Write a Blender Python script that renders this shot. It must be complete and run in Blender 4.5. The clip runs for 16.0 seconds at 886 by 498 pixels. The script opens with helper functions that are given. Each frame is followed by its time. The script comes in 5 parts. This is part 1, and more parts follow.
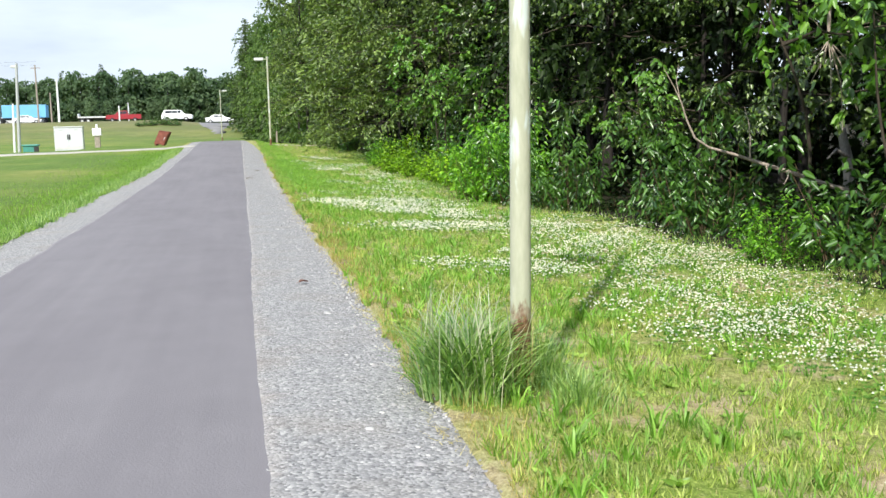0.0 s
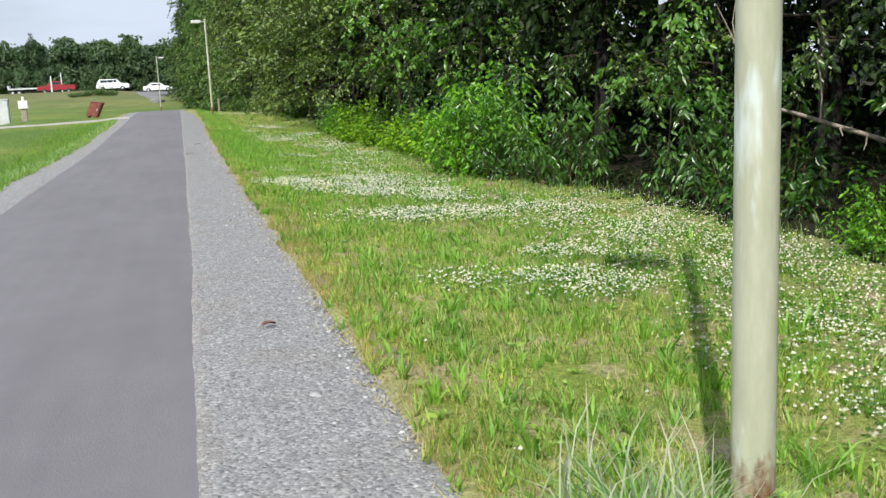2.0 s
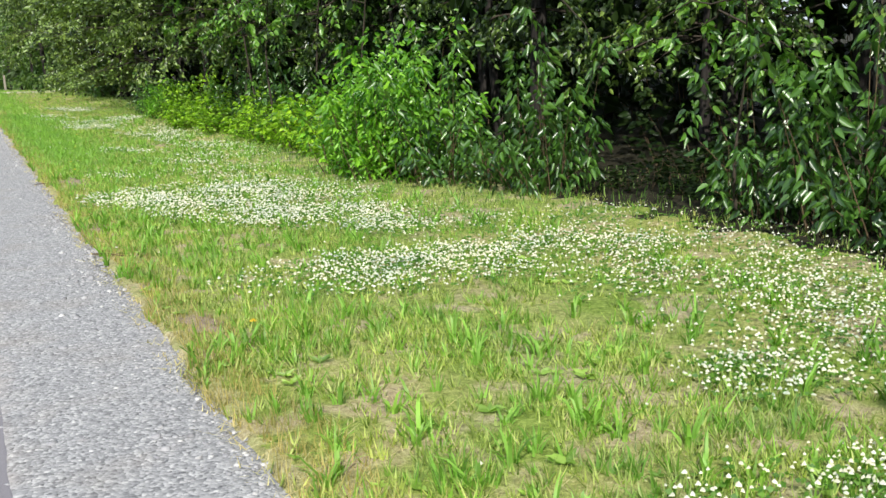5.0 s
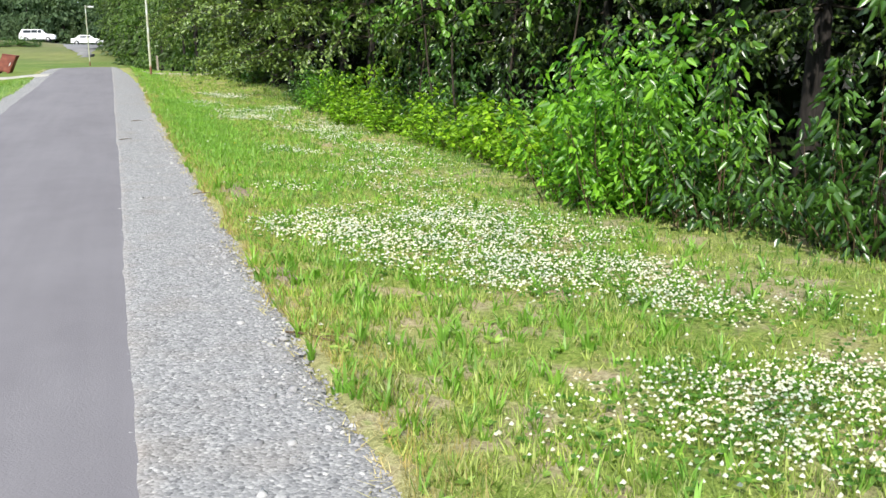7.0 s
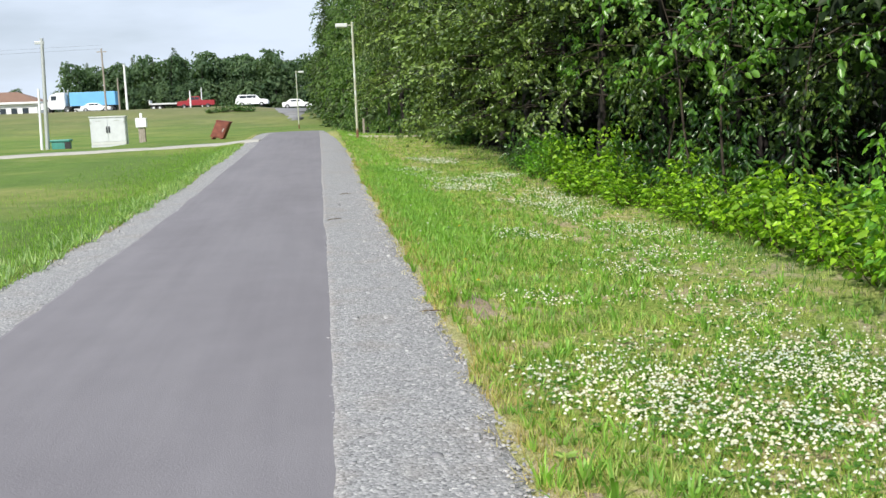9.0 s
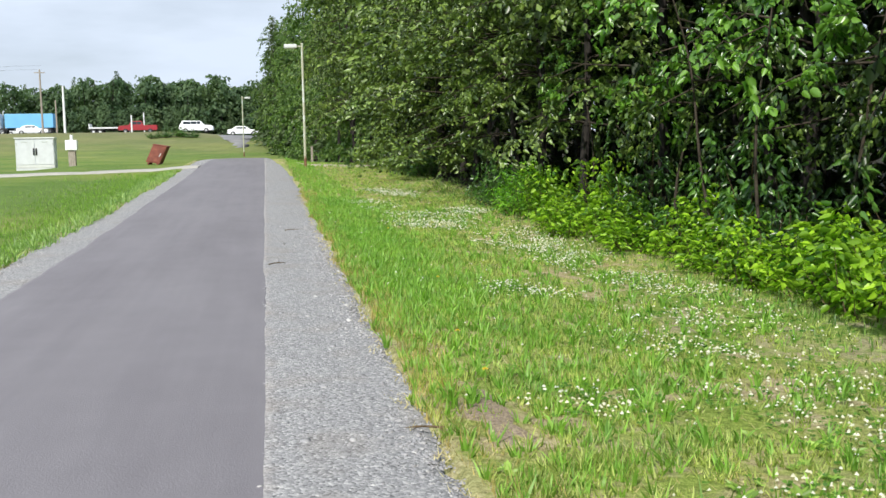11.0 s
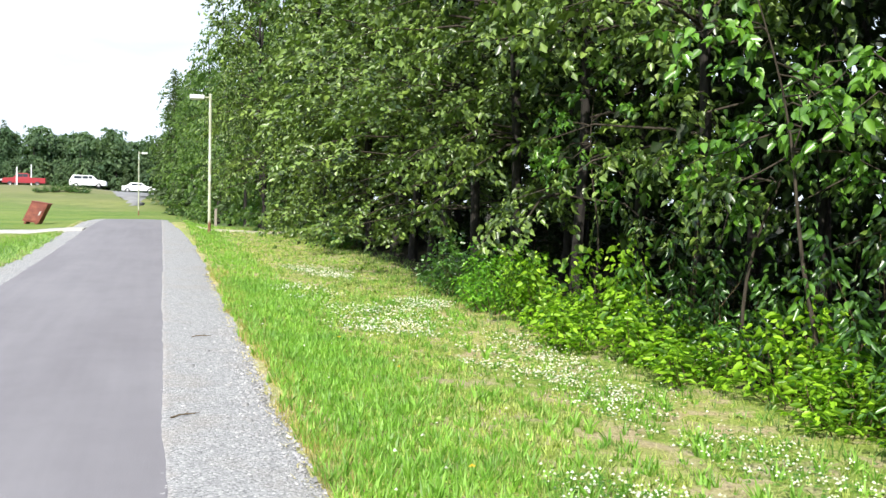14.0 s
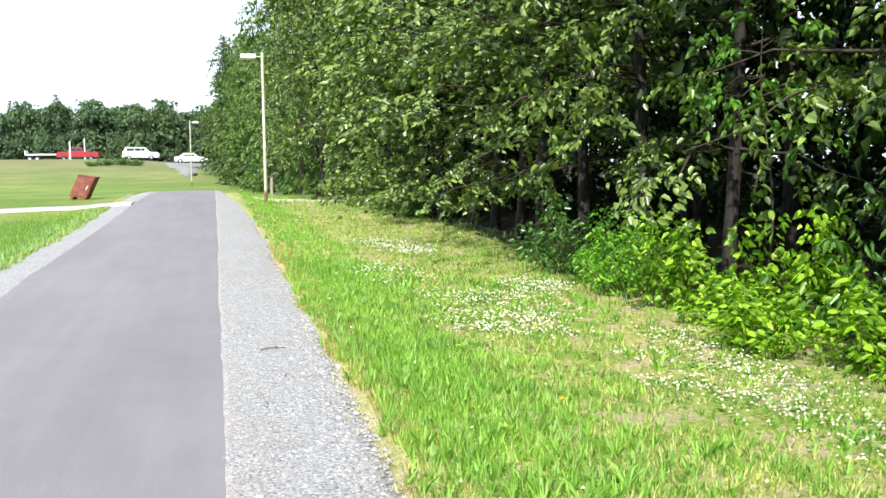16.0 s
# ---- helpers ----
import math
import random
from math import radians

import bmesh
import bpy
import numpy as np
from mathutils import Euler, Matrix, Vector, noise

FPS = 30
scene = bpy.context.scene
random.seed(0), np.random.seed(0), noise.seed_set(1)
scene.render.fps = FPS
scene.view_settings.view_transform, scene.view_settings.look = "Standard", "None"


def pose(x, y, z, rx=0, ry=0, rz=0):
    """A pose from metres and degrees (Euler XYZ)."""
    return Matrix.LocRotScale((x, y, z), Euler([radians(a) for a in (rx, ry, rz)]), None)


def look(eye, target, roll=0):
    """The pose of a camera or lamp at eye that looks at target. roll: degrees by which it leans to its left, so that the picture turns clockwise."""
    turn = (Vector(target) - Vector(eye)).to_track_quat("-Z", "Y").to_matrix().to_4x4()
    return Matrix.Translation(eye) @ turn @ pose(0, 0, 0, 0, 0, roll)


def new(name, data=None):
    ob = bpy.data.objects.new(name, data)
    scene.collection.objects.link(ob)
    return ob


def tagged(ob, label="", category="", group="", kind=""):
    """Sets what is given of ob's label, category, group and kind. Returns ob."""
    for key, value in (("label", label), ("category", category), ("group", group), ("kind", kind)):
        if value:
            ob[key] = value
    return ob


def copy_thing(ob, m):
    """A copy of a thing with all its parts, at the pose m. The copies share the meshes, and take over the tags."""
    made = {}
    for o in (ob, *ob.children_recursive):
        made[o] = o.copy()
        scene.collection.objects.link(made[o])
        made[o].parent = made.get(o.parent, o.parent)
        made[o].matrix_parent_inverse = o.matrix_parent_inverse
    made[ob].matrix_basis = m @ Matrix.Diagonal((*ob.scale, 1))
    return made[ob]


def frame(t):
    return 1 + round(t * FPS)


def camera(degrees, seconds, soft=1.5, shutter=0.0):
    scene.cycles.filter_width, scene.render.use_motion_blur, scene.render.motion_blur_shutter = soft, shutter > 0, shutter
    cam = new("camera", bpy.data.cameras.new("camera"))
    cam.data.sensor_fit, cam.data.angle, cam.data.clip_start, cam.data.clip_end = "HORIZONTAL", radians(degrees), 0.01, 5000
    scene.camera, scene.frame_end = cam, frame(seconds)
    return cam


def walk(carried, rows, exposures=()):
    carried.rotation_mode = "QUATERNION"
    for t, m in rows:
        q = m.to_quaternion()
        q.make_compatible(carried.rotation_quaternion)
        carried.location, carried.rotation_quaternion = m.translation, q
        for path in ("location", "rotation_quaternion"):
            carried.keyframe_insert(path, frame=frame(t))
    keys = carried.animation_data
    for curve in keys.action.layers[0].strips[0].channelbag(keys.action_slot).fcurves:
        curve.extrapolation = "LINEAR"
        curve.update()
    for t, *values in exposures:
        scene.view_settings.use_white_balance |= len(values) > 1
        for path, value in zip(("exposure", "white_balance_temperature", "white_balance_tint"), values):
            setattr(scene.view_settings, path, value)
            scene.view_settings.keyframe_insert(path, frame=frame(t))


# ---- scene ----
cam = camera(48.5, 16.0)
PATH = [
    (0, (0.154, -0.977, 1.381), (0.546, 0.968, 1.135), -1.4),
    (0.5, (0.145, -0.265, 1.399), (0.446, 1.695, 1.141), -2.1),
    (1, (0.189, 0.465, 1.386), (0.488, 2.424, 1.114), -1.3),
    (1.5, (0.214, 1.218, 1.387), (0.511, 3.173, 1.088), -1.6),
    (2, (0.245, 1.923, 1.406), (0.733, 3.836, 1.081), -2.9),
    (2.5, (0.248, 2.688, 1.404), (0.905, 4.541, 1.037), -0.6),
    (3, (0.23, 3.4, 1.425), (0.986, 5.209, 1.031), -2.6),
    (3.2, (0.246, 3.73, 1.42), (1.033, 5.531, 1.049), -3.2),
    (5.3, (0.245, 7.321, 1.467), (1.093, 9.086, 1.063), -3.0),
    (5.5, (0.253, 7.622, 1.481), (1.114, 9.38, 1.073), -2.4),
    (6, (0.234, 8.399, 1.454), (1.129, 10.128, 0.993), -2.7),
    (6.5, (0.24, 9.139, 1.463), (0.995, 10.942, 1.042), -0.9),
    (7, (0.239, 9.891, 1.486), (0.848, 11.754, 1.089), -0.8),
    (7.5, (0.266, 10.654, 1.525), (0.655, 12.595, 1.242), -1.3),
    (8, (0.266, 11.4, 1.576), (0.57, 13.362, 1.331), 1.0),
    (8.5, (0.225, 12.19, 1.605), (0.466, 14.158, 1.347), 0.5),
    (8.7, (0.223, 12.478, 1.603), (0.444, 14.446, 1.326), -2.1),
    (10.8, (0.26, 15.44, 1.458), (0.591, 17.399, 1.23), -0.6),
    (11, (0.276, 15.683, 1.471), (0.622, 17.641, 1.255), -0.9),
    (11.5, (0.245, 16.359, 1.509), (0.6, 18.318, 1.32), 0.1),
    (12, (0.253, 17.095, 1.537), (0.648, 19.049, 1.37), -0.2),
    (12.5, (0.257, 17.84, 1.582), (0.677, 19.79, 1.435), 3.3),
    (13, (0.226, 18.564, 1.629), (0.703, 20.504, 1.531), 0.5),
    (13.5, (0.228, 19.29, 1.632), (0.739, 21.223, 1.589), 1.5),
    (14, (0.187, 20.046, 1.62), (0.736, 21.967, 1.536), 1.1),
    (14.5, (0.198, 20.822, 1.617), (0.786, 22.73, 1.493), 0.5),
    (15, (0.16, 21.531, 1.621), (0.685, 23.457, 1.494), -0.5),
    (15.5, (0.199, 22.312, 1.613), (0.709, 24.242, 1.483), 0.5),
    (16, (0.193, 23.09, 1.604), (0.639, 25.033, 1.443), -0.7),
]
EXPOSURES = [(0.0, 0.245), (0.5, 0.045), (1.0, -0.065), (1.5, -0.095), (2.0, -0.125), (2.5, -0.065), (3.0, -0.085), (5.5, 0.175), (6.5, 0.155), (7.0, 0.255), (7.5, 0.045), (8.0, -0.005), (8.5, 0.015), (11.0, 0.005), (12.0, 0.015), (12.5, 0.025), (13.5, 0.415), (14.5, 0.655), (16.0, 0.705)]
walk(cam, [(t, look(eye, target, roll)) for t, eye, target, roll in PATH], EXPOSURES)

# ---------------------------------------------------------------- light
SUN_EL, SUN_AZ = 40.5, 206.5          # elevation; compass bearing of the sun, from +y towards +x
world = bpy.data.worlds.new("sky")
scene.world = world
world.use_nodes = True
wn, wl = world.node_tree.nodes, world.node_tree.links
wn.clear()
w_out = wn.new("ShaderNodeOutputWorld")
w_bg = wn.new("ShaderNodeBackground")
w_sky = wn.new("ShaderNodeTexSky")
w_sky.sky_type = "NISHITA"
w_sky.sun_disc = False
w_sky.sun_elevation, w_sky.sun_rotation = radians(SUN_EL), radians(SUN_AZ)
w_sky.air_density, w_sky.dust_density, w_sky.ozone_density = 1.0, 0.6, 1.0
w_co = wn.new("ShaderNodeTexCoord")
w_map = wn.new("ShaderNodeMapping")
w_map.inputs["Scale"].default_value = (2.2, 2.2, 9.0)
w_noise = wn.new("ShaderNodeTexNoise")
w_noise.inputs["Scale"].default_value = 1.6
w_noise.inputs["Detail"].default_value = 6.0
w_ramp = wn.new("ShaderNodeValToRGB")
w_ramp.color_ramp.elements[0].color = (0.52, 0.52, 0.52, 1)
w_ramp.color_ramp.elements[0].position, w_ramp.color_ramp.elements[1].position = 0.28, 0.60
w_mix = wn.new("ShaderNodeMix")
w_mix.data_type = "RGBA"
w_mix.inputs[7].default_value = (15.4, 17.5, 20.6, 1)
wl.new(w_co.outputs["Generated"], w_map.inputs["Vector"])
wl.new(w_map.outputs["Vector"], w_noise.inputs["Vector"])
wl.new(w_noise.outputs["Fac"], w_ramp.inputs["Fac"])
wl.new(w_ramp.outputs["Color"], w_mix.inputs[0])
wl.new(w_sky.outputs["Color"], w_mix.inputs[6])
wl.new(w_mix.outputs[2], w_bg.inputs["Color"])
w_bg.inputs["Strength"].default_value = 0.05
wl.new(w_bg.outputs["Background"], w_out.inputs["Surface"])

sun_data = bpy.data.lights.new("sun", "SUN")
sun_data.energy, sun_data.angle, sun_data.color = 5.0, radians(0.53), (1.0, 0.95, 0.87)
sun = new("sun", sun_data)
_e, _a = radians(SUN_EL), radians(SUN_AZ)
sun.matrix_world = look((0, 0, 40), (-math.sin(_a) * math.cos(_e), -math.cos(_a) * math.cos(_e), 40 - math.sin(_e)))


# ---------------------------------------------------------------- material helpers
class Nodes:
    """Short hand for building one node material."""

    def __init__(self, name):
        self.mat = bpy.data.materials.new(name)
        self.mat.use_nodes = True
        self.t = self.mat.node_tree
        self.bsdf = self.t.nodes["Principled BSDF"]
        self.out = self.t.nodes["Material Output"]

    def add(self, kind, **values):
        n = self.t.nodes.new(kind)
        for key, value in values.items():
            n.inputs[key.replace("_", " ")].default_value = value
        return n

    def link(self, a, b):
        self.t.links.new(a, b)

    def place(self, scale=(1, 1, 1)):
        c = self.add("ShaderNodeTexCoord")
        m = self.add("ShaderNodeMapping")
        m.inputs["Scale"].default_value = scale
        self.link(c.outputs["Object"], m.inputs["Vector"])
        return m.outputs["Vector"]

    def spot(self):
        g = self.add("ShaderNodeNewGeometry")
        return g.outputs["Position"]

    def noise(self, vec, scale, detail=4.0, rough=0.55):
        n = self.add("ShaderNodeTexNoise", Scale=scale, Detail=detail, Roughness=rough)
        self.link(vec, n.inputs["Vector"])
        return n.outputs["Fac"]

    def voronoi(self, vec, scale, out="Distance"):
        n = self.add("ShaderNodeTexVoronoi", Scale=scale)
        self.link(vec, n.inputs["Vector"])
        return n.outputs[out]

    def ramp(self, fac, stops):
        n = self.add("ShaderNodeValToRGB")
        e = n.color_ramp.elements
        while len(e) < len(stops):
            e.new(0.5)
        for el, (p, c) in zip(e, stops):
            el.position = p
            el.color = (*c, 1) if len(c) == 3 else c
        self.link(fac, n.inputs["Fac"])
        return n.outputs["Color"]

    def mix(self, fac, a, b, mode="MIX"):
        n = self.add("ShaderNodeMix")
        n.data_type, n.blend_type = "RGBA", mode
        for sock, v in ((n.inputs[0], fac), (n.inputs[6], a), (n.inputs[7], b)):
            if isinstance(v, (int, float)):
                sock.default_value = v
            elif isinstance(v, tuple):
                sock.default_value = (*v, 1)
            else:
                self.link(v, sock)
        return n.outputs[2]

    def maths(self, op, a, b=0.0):
        n = self.add("ShaderNodeMath")
        n.operation = op
        for sock, v in zip(n.inputs, (a, b)):
            if isinstance(v, (int, float)):
                sock.default_value = v
            else:
                self.link(v, sock)
        return n.outputs[0]

    def bump(self, height, strength=0.3, distance=0.01):
        n = self.add("ShaderNodeBump", Strength=strength, Distance=distance)
        self.link(height, n.inputs["Height"])
        self.link(n.outputs["Normal"], self.bsdf.inputs["Normal"])

    def base(self, colour):
        if isinstance(colour, tuple):
            self.bsdf.inputs["Base Color"].default_value = (*colour, 1)
        else:
            self.link(colour, self.bsdf.inputs["Base Color"])

    def set(self, rough=0.6, metal=0.0, spec=0.5):
        self.bsdf.inputs["Roughness"].default_value = rough
        self.bsdf.inputs["Metallic"].default_value = metal
        self.bsdf.inputs["Specular IOR Level"].default_value = spec
        return self.mat


def leafy(name, dark, light, rough=0.42, spec=0.5, through_light=0.35, patch=0.35, glow=(1.3, 1.5, 0.5), middle=0.5):
    """Leaves and blades: every leaf its own shade, a larger drift over the plant, and some light passing through."""
    n = Nodes(name)
    g = n.add("ShaderNodeNewGeometry")
    col = n.ramp(g.outputs["Random Per Island"], [(0.0, dark), (0.55, tuple(a + (b - a) * middle for a, b in zip(dark, light))), (1.0, light)])
    drift = n.noise(n.spot(), patch * 4, 3)
    tint = n.ramp(drift, [(0.3, (0.72, 0.8, 0.75)), (0.7, (1.2, 1.12, 0.95))])
    col = n.mix(1.0, col, tint, "MULTIPLY")
    n.base(col)
    n.set(rough, 0, spec)
    tr = n.add("ShaderNodeBsdfTranslucent")
    n.link(n.mix(1.0, col, glow, "MULTIPLY"), tr.inputs["Color"])
    ms = n.add("ShaderNodeMixShader")
    ms.inputs[0].default_value = through_light
    n.link(n.bsdf.outputs[0], ms.inputs[1])
    n.link(tr.outputs[0], ms.inputs[2])
    n.link(ms.outputs[0], n.out.inputs["Surface"])
    return n.mat


def plain(name, colour, rough=0.5, metal=0.0, vary=0.12, scale=6.0, relief=0.0):
    n = Nodes(name)
    f = n.noise(n.place(), scale, 5)
    lo, hi = tuple(c * (1 - vary) for c in colour), tuple(min(1, c * (1 + vary)) for c in colour)
    n.base(n.ramp(f, [(0.3, lo), (0.7, hi)]))
    if relief:
        n.bump(f, relief, 0.005)
    return n.set(rough, metal)


# ---------------------------------------------------------------- materials
def asphalt_material():
    n = Nodes("worn_asphalt")
    p = n.spot()
    grit = n.noise(p, 210, 3, 0.7)
    mott = n.noise(p, 2.2, 5)
    stretched = n.place((5.0, 0.16, 1.0))
    streak = n.noise(stretched, 1.2, 4)
    col = n.ramp(grit, [(0.25, (0.145, 0.138, 0.152)), (0.55, (0.198, 0.190, 0.208)), (0.8, (0.265, 0.257, 0.272))])
    col = n.mix(0.45, col, n.ramp(mott, [(0.3, (0.18, 0.172, 0.19)), (0.7, (0.225, 0.216, 0.234))]))
    col = n.mix(0.3, col, n.ramp(streak, [(0.3, (0.175, 0.167, 0.185)), (0.7, (0.235, 0.226, 0.243))]))
    blotch = n.ramp(n.noise(n.place((1.0, 0.3, 1.0)), 0.9, 5, 0.6), [(0.32, (0.91, 0.90, 0.905)), (0.68, (1.07, 1.07, 1.065))])
    n.base(n.mix(1.0, col, blotch, "MULTIPLY"))
    n.bump(n.maths("ADD", grit, n.voronoi(p, 90)), 0.35, 0.004)
    return n.set(0.82, 0, 0.35)


def gravel_material():
    n = Nodes("crushed_gravel")
    p = n.spot()
    v = n.add("ShaderNodeTexVoronoi", Scale=64.0)
    n.link(p, v.inputs["Vector"])
    shade = n.ramp(v.outputs["Color"], [(0.0, (0.11, 0.112, 0.118)), (0.3, (0.235, 0.237, 0.243)), (0.7, (0.345, 0.345, 0.348)), (0.9, (0.46, 0.455, 0.455)), (1.0, (0.62, 0.61, 0.60))])
    dirt = n.noise(p, 1.6, 5)
    col = n.mix(n.ramp(dirt, [(0.5, (0, 0, 0)), (0.78, (0.35, 0.35, 0.35))]), shade, (0.26, 0.21, 0.155))
    # tan fines washed up along the asphalt
    sep = n.add("ShaderNodeSeparateXYZ")
    n.link(p, sep.inputs[0])
    lip = n.maths("ADD", sep.outputs[0], n.maths("MULTIPLY", n.noise(p, 3.0, 5, 0.65), 0.55))
    fines = n.ramp(n.maths("MULTIPLY", n.maths("ADD", lip, 1.0), 0.5), [(0.66, (0.6, 0.6, 0.6)), (0.78, (0, 0, 0))])
    col = n.mix(n.maths("MULTIPLY", fines, n.maths("GREATER_THAN", sep.outputs[0], 0.0)), col, (0.33, 0.285, 0.25))
    n.base(col)
    n.bump(n.maths("SUBTRACT", 1.0, v.outputs["Distance"]), 0.55, 0.009)
    return n.set(0.85, 0, 0.3)


def stone_material():
    n = Nodes("gravel_stone")
    g = n.add("ShaderNodeNewGeometry")
    col = n.ramp(g.outputs["Random Per Island"], [(0.0, (0.13, 0.128, 0.135)), (0.25, (0.25, 0.247, 0.26)), (0.7, (0.335, 0.33, 0.34)), (0.88, (0.40, 0.395, 0.395)), (0.95, (0.52, 0.51, 0.505)), (1.0, (0.64, 0.63, 0.61))])
    n.base(n.mix(0.3, col, n.ramp(n.noise(n.spot(), 160, 3), [(0.3, (0.2, 0.2, 0.21)), (0.7, (0.5, 0.5, 0.5))])))
    return n.set(0.75, 0, 0.4)


def turf_material():
    """Short turf with straw and bare soil showing through."""
    n = Nodes("turf")
    p = n.spot()
    sep0 = n.add("ShaderNodeSeparateXYZ")
    n.link(p, sep0.inputs[0])
    big, mid, fine = n.noise(p, 0.16, 4), n.noise(p, 1.3, 5), n.maths("ADD", n.maths("MULTIPLY", n.noise(p, 26, 4, 0.75), 0.55), n.maths("MULTIPLY", n.noise(p, 120, 3, 0.7), 0.45))
    green = n.ramp(fine, [(0.36, (0.06, 0.10, 0.016)), (0.5, (0.19, 0.28, 0.045)), (0.64, (0.40, 0.48, 0.12))])
    straw = n.ramp(fine, [(0.36, (0.17, 0.15, 0.06)), (0.5, (0.42, 0.38, 0.17)), (0.64, (0.64, 0.57, 0.33))])
    soil = n.ramp(fine, [(0.36, (0.16, 0.115, 0.08)), (0.5, (0.42, 0.33, 0.24)), (0.64, (0.64, 0.55, 0.44))])
    col = n.mix(n.ramp(mid, [(0.42, (0.08, 0.08, 0.08)), (0.66, (0.8, 0.8, 0.8))]), green, straw)
    col = n.mix(n.ramp(n.noise(p, 2.6, 4), [(0.49, (0, 0, 0)), (0.62, (0.75, 0.75, 0.75))]), col, soil)
    col = n.mix(1.0, col, n.ramp(big, [(0.3, (0.85, 0.95, 0.9)), (0.7, (1.2, 1.1, 1.0))]), "MULTIPLY")
    margin = n.maths("ADD", sep0.outputs[0], n.maths("MULTIPLY", n.noise(p, 5.0, 4), 0.5))
    col = n.mix(n.maths("MULTIPLY", n.maths("MULTIPLY", n.maths("LESS_THAN", margin, 1.42), n.maths("LESS_THAN", sep0.outputs[1], 46.0)), 0.55), col, n.mix(0.6, soil, straw))
    # the open field past the path is plain mown grass
    sep = n.add("ShaderNodeSeparateXYZ")
    n.link(p, sep.inputs[0])
    field = n.ramp(n.noise(p, 7.0, 6, 0.7), [(0.3, (0.062, 0.132, 0.020)), (0.7, (0.125, 0.222, 0.036))])
    field = n.mix(n.ramp(n.noise(n.place((0.08, 0.13, 1)), 1.5, 5), [(0.45, (0, 0, 0)), (0.70, (0.55, 0.55, 0.55))]), field, n.ramp(n.noise(p, 3.0, 5), [(0.3, (0.22, 0.25, 0.06)), (0.7, (0.36, 0.35, 0.11))]))
    field = n.mix(n.ramp(n.noise(n.place((0.2, 0.34, 1)), 1.1, 6, 0.65), [(0.58, (0, 0, 0)), (0.74, (0.5, 0.5, 0.5))]), field, (0.40, 0.36, 0.16))
    field = n.mix(1.0, field, n.ramp(n.noise(p, 0.9, 6, 0.7), [(0.3, (0.8, 0.84, 0.8)), (0.7, (1.18, 1.14, 1.1))]), "MULTIPLY")
    f1 = n.maths("MULTIPLY", n.maths("LESS_THAN", sep.outputs[0], -3.0), 0.92)
    f2 = n.maths("MULTIPLY", n.maths("GREATER_THAN", sep.outputs[1], 62.0), 0.85)
    col = n.mix(n.maths("MAXIMUM", f1, f2), col, field)
    dry = n.ramp(n.noise(n.place((0.2, 0.3, 1)), 1.6, 6, 0.7), [(0.3, (0.13, 0.125, 0.065)), (0.7, (0.23, 0.20, 0.115))])
    rise = n.maths("ADD", sep.outputs[1], n.maths("MULTIPLY", n.noise(n.place((0.25, 1, 1)), 0.22, 5, 0.65), 40.0))
    bank = n.ramp(n.maths("DIVIDE", n.maths("SUBTRACT", rise, 120.0), 60.0), [(0.15, (0, 0, 0)), (0.75, (0.8, 0.8, 0.8))])
    col = n.mix(bank, col, dry)
    # soil and litter of the wood floor, darkened to carry the canopy's shade
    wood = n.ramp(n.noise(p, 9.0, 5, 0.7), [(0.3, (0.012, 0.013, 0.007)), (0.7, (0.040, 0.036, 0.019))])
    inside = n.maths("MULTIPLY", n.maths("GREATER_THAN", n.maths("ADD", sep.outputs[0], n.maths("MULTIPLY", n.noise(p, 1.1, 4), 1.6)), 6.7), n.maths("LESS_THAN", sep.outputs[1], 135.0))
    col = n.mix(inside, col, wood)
    n.base(col)
    n.bump(n.maths("ADD", fine, mid), 0.8, 0.03)
    return n.set(0.9, 0, 0.2)


def bark_material(name, dark, light):
    n = Nodes(name)
    v = n.place((14, 14, 3))
    f = n.noise(v, 2.0, 6, 0.65)
    n.base(n.ramp(f, [(0.3, dark), (0.7, light)]))
    n.bump(f, 0.7, 0.02)
    return n.set(0.9, 0, 0.2)


def pole_material():
    """Pale green-cream paint, worn through to bluish primer in patches and rusted at the foot."""
    n = Nodes("pole_paint")
    p = n.place()
    sep = n.add("ShaderNodeSeparateXYZ")
    n.link(p, sep.inputs[0])
    fine = n.noise(n.place((20, 20, 5)), 1.5, 5, 0.6)
    paint = n.ramp(fine, [(0.3, (0.36, 0.375, 0.275)), (0.7, (0.46, 0.47, 0.355))])
    worn = n.ramp(n.noise(n.place((6, 6, 1.3)), 1.3, 4), [(0.54, (0, 0, 0)), (0.60, (0.8, 0.8, 0.8))])
    col = n.mix(worn, paint, (0.60, 0.68, 0.66))
    edge = n.maths("ADD", sep.outputs[2], n.maths("MULTIPLY", n.noise(n.place((9, 9, 4)), 1.4, 5, 0.65), 0.45))
    rusty = n.ramp(edge, [(0.60, (1, 1, 1)), (0.68, (0, 0, 0))])
    rust = n.ramp(n.noise(n.place((30, 30, 14)), 1.5, 5), [(0.3, (0.09, 0.038, 0.02)), (0.55, (0.20, 0.10, 0.055)), (0.75, (0.33, 0.23, 0.15))])
    n.base(n.mix(rusty, col, rust))
    n.bump(fine, 0.25, 0.003)
    return n.set(0.5, 0, 0.4)


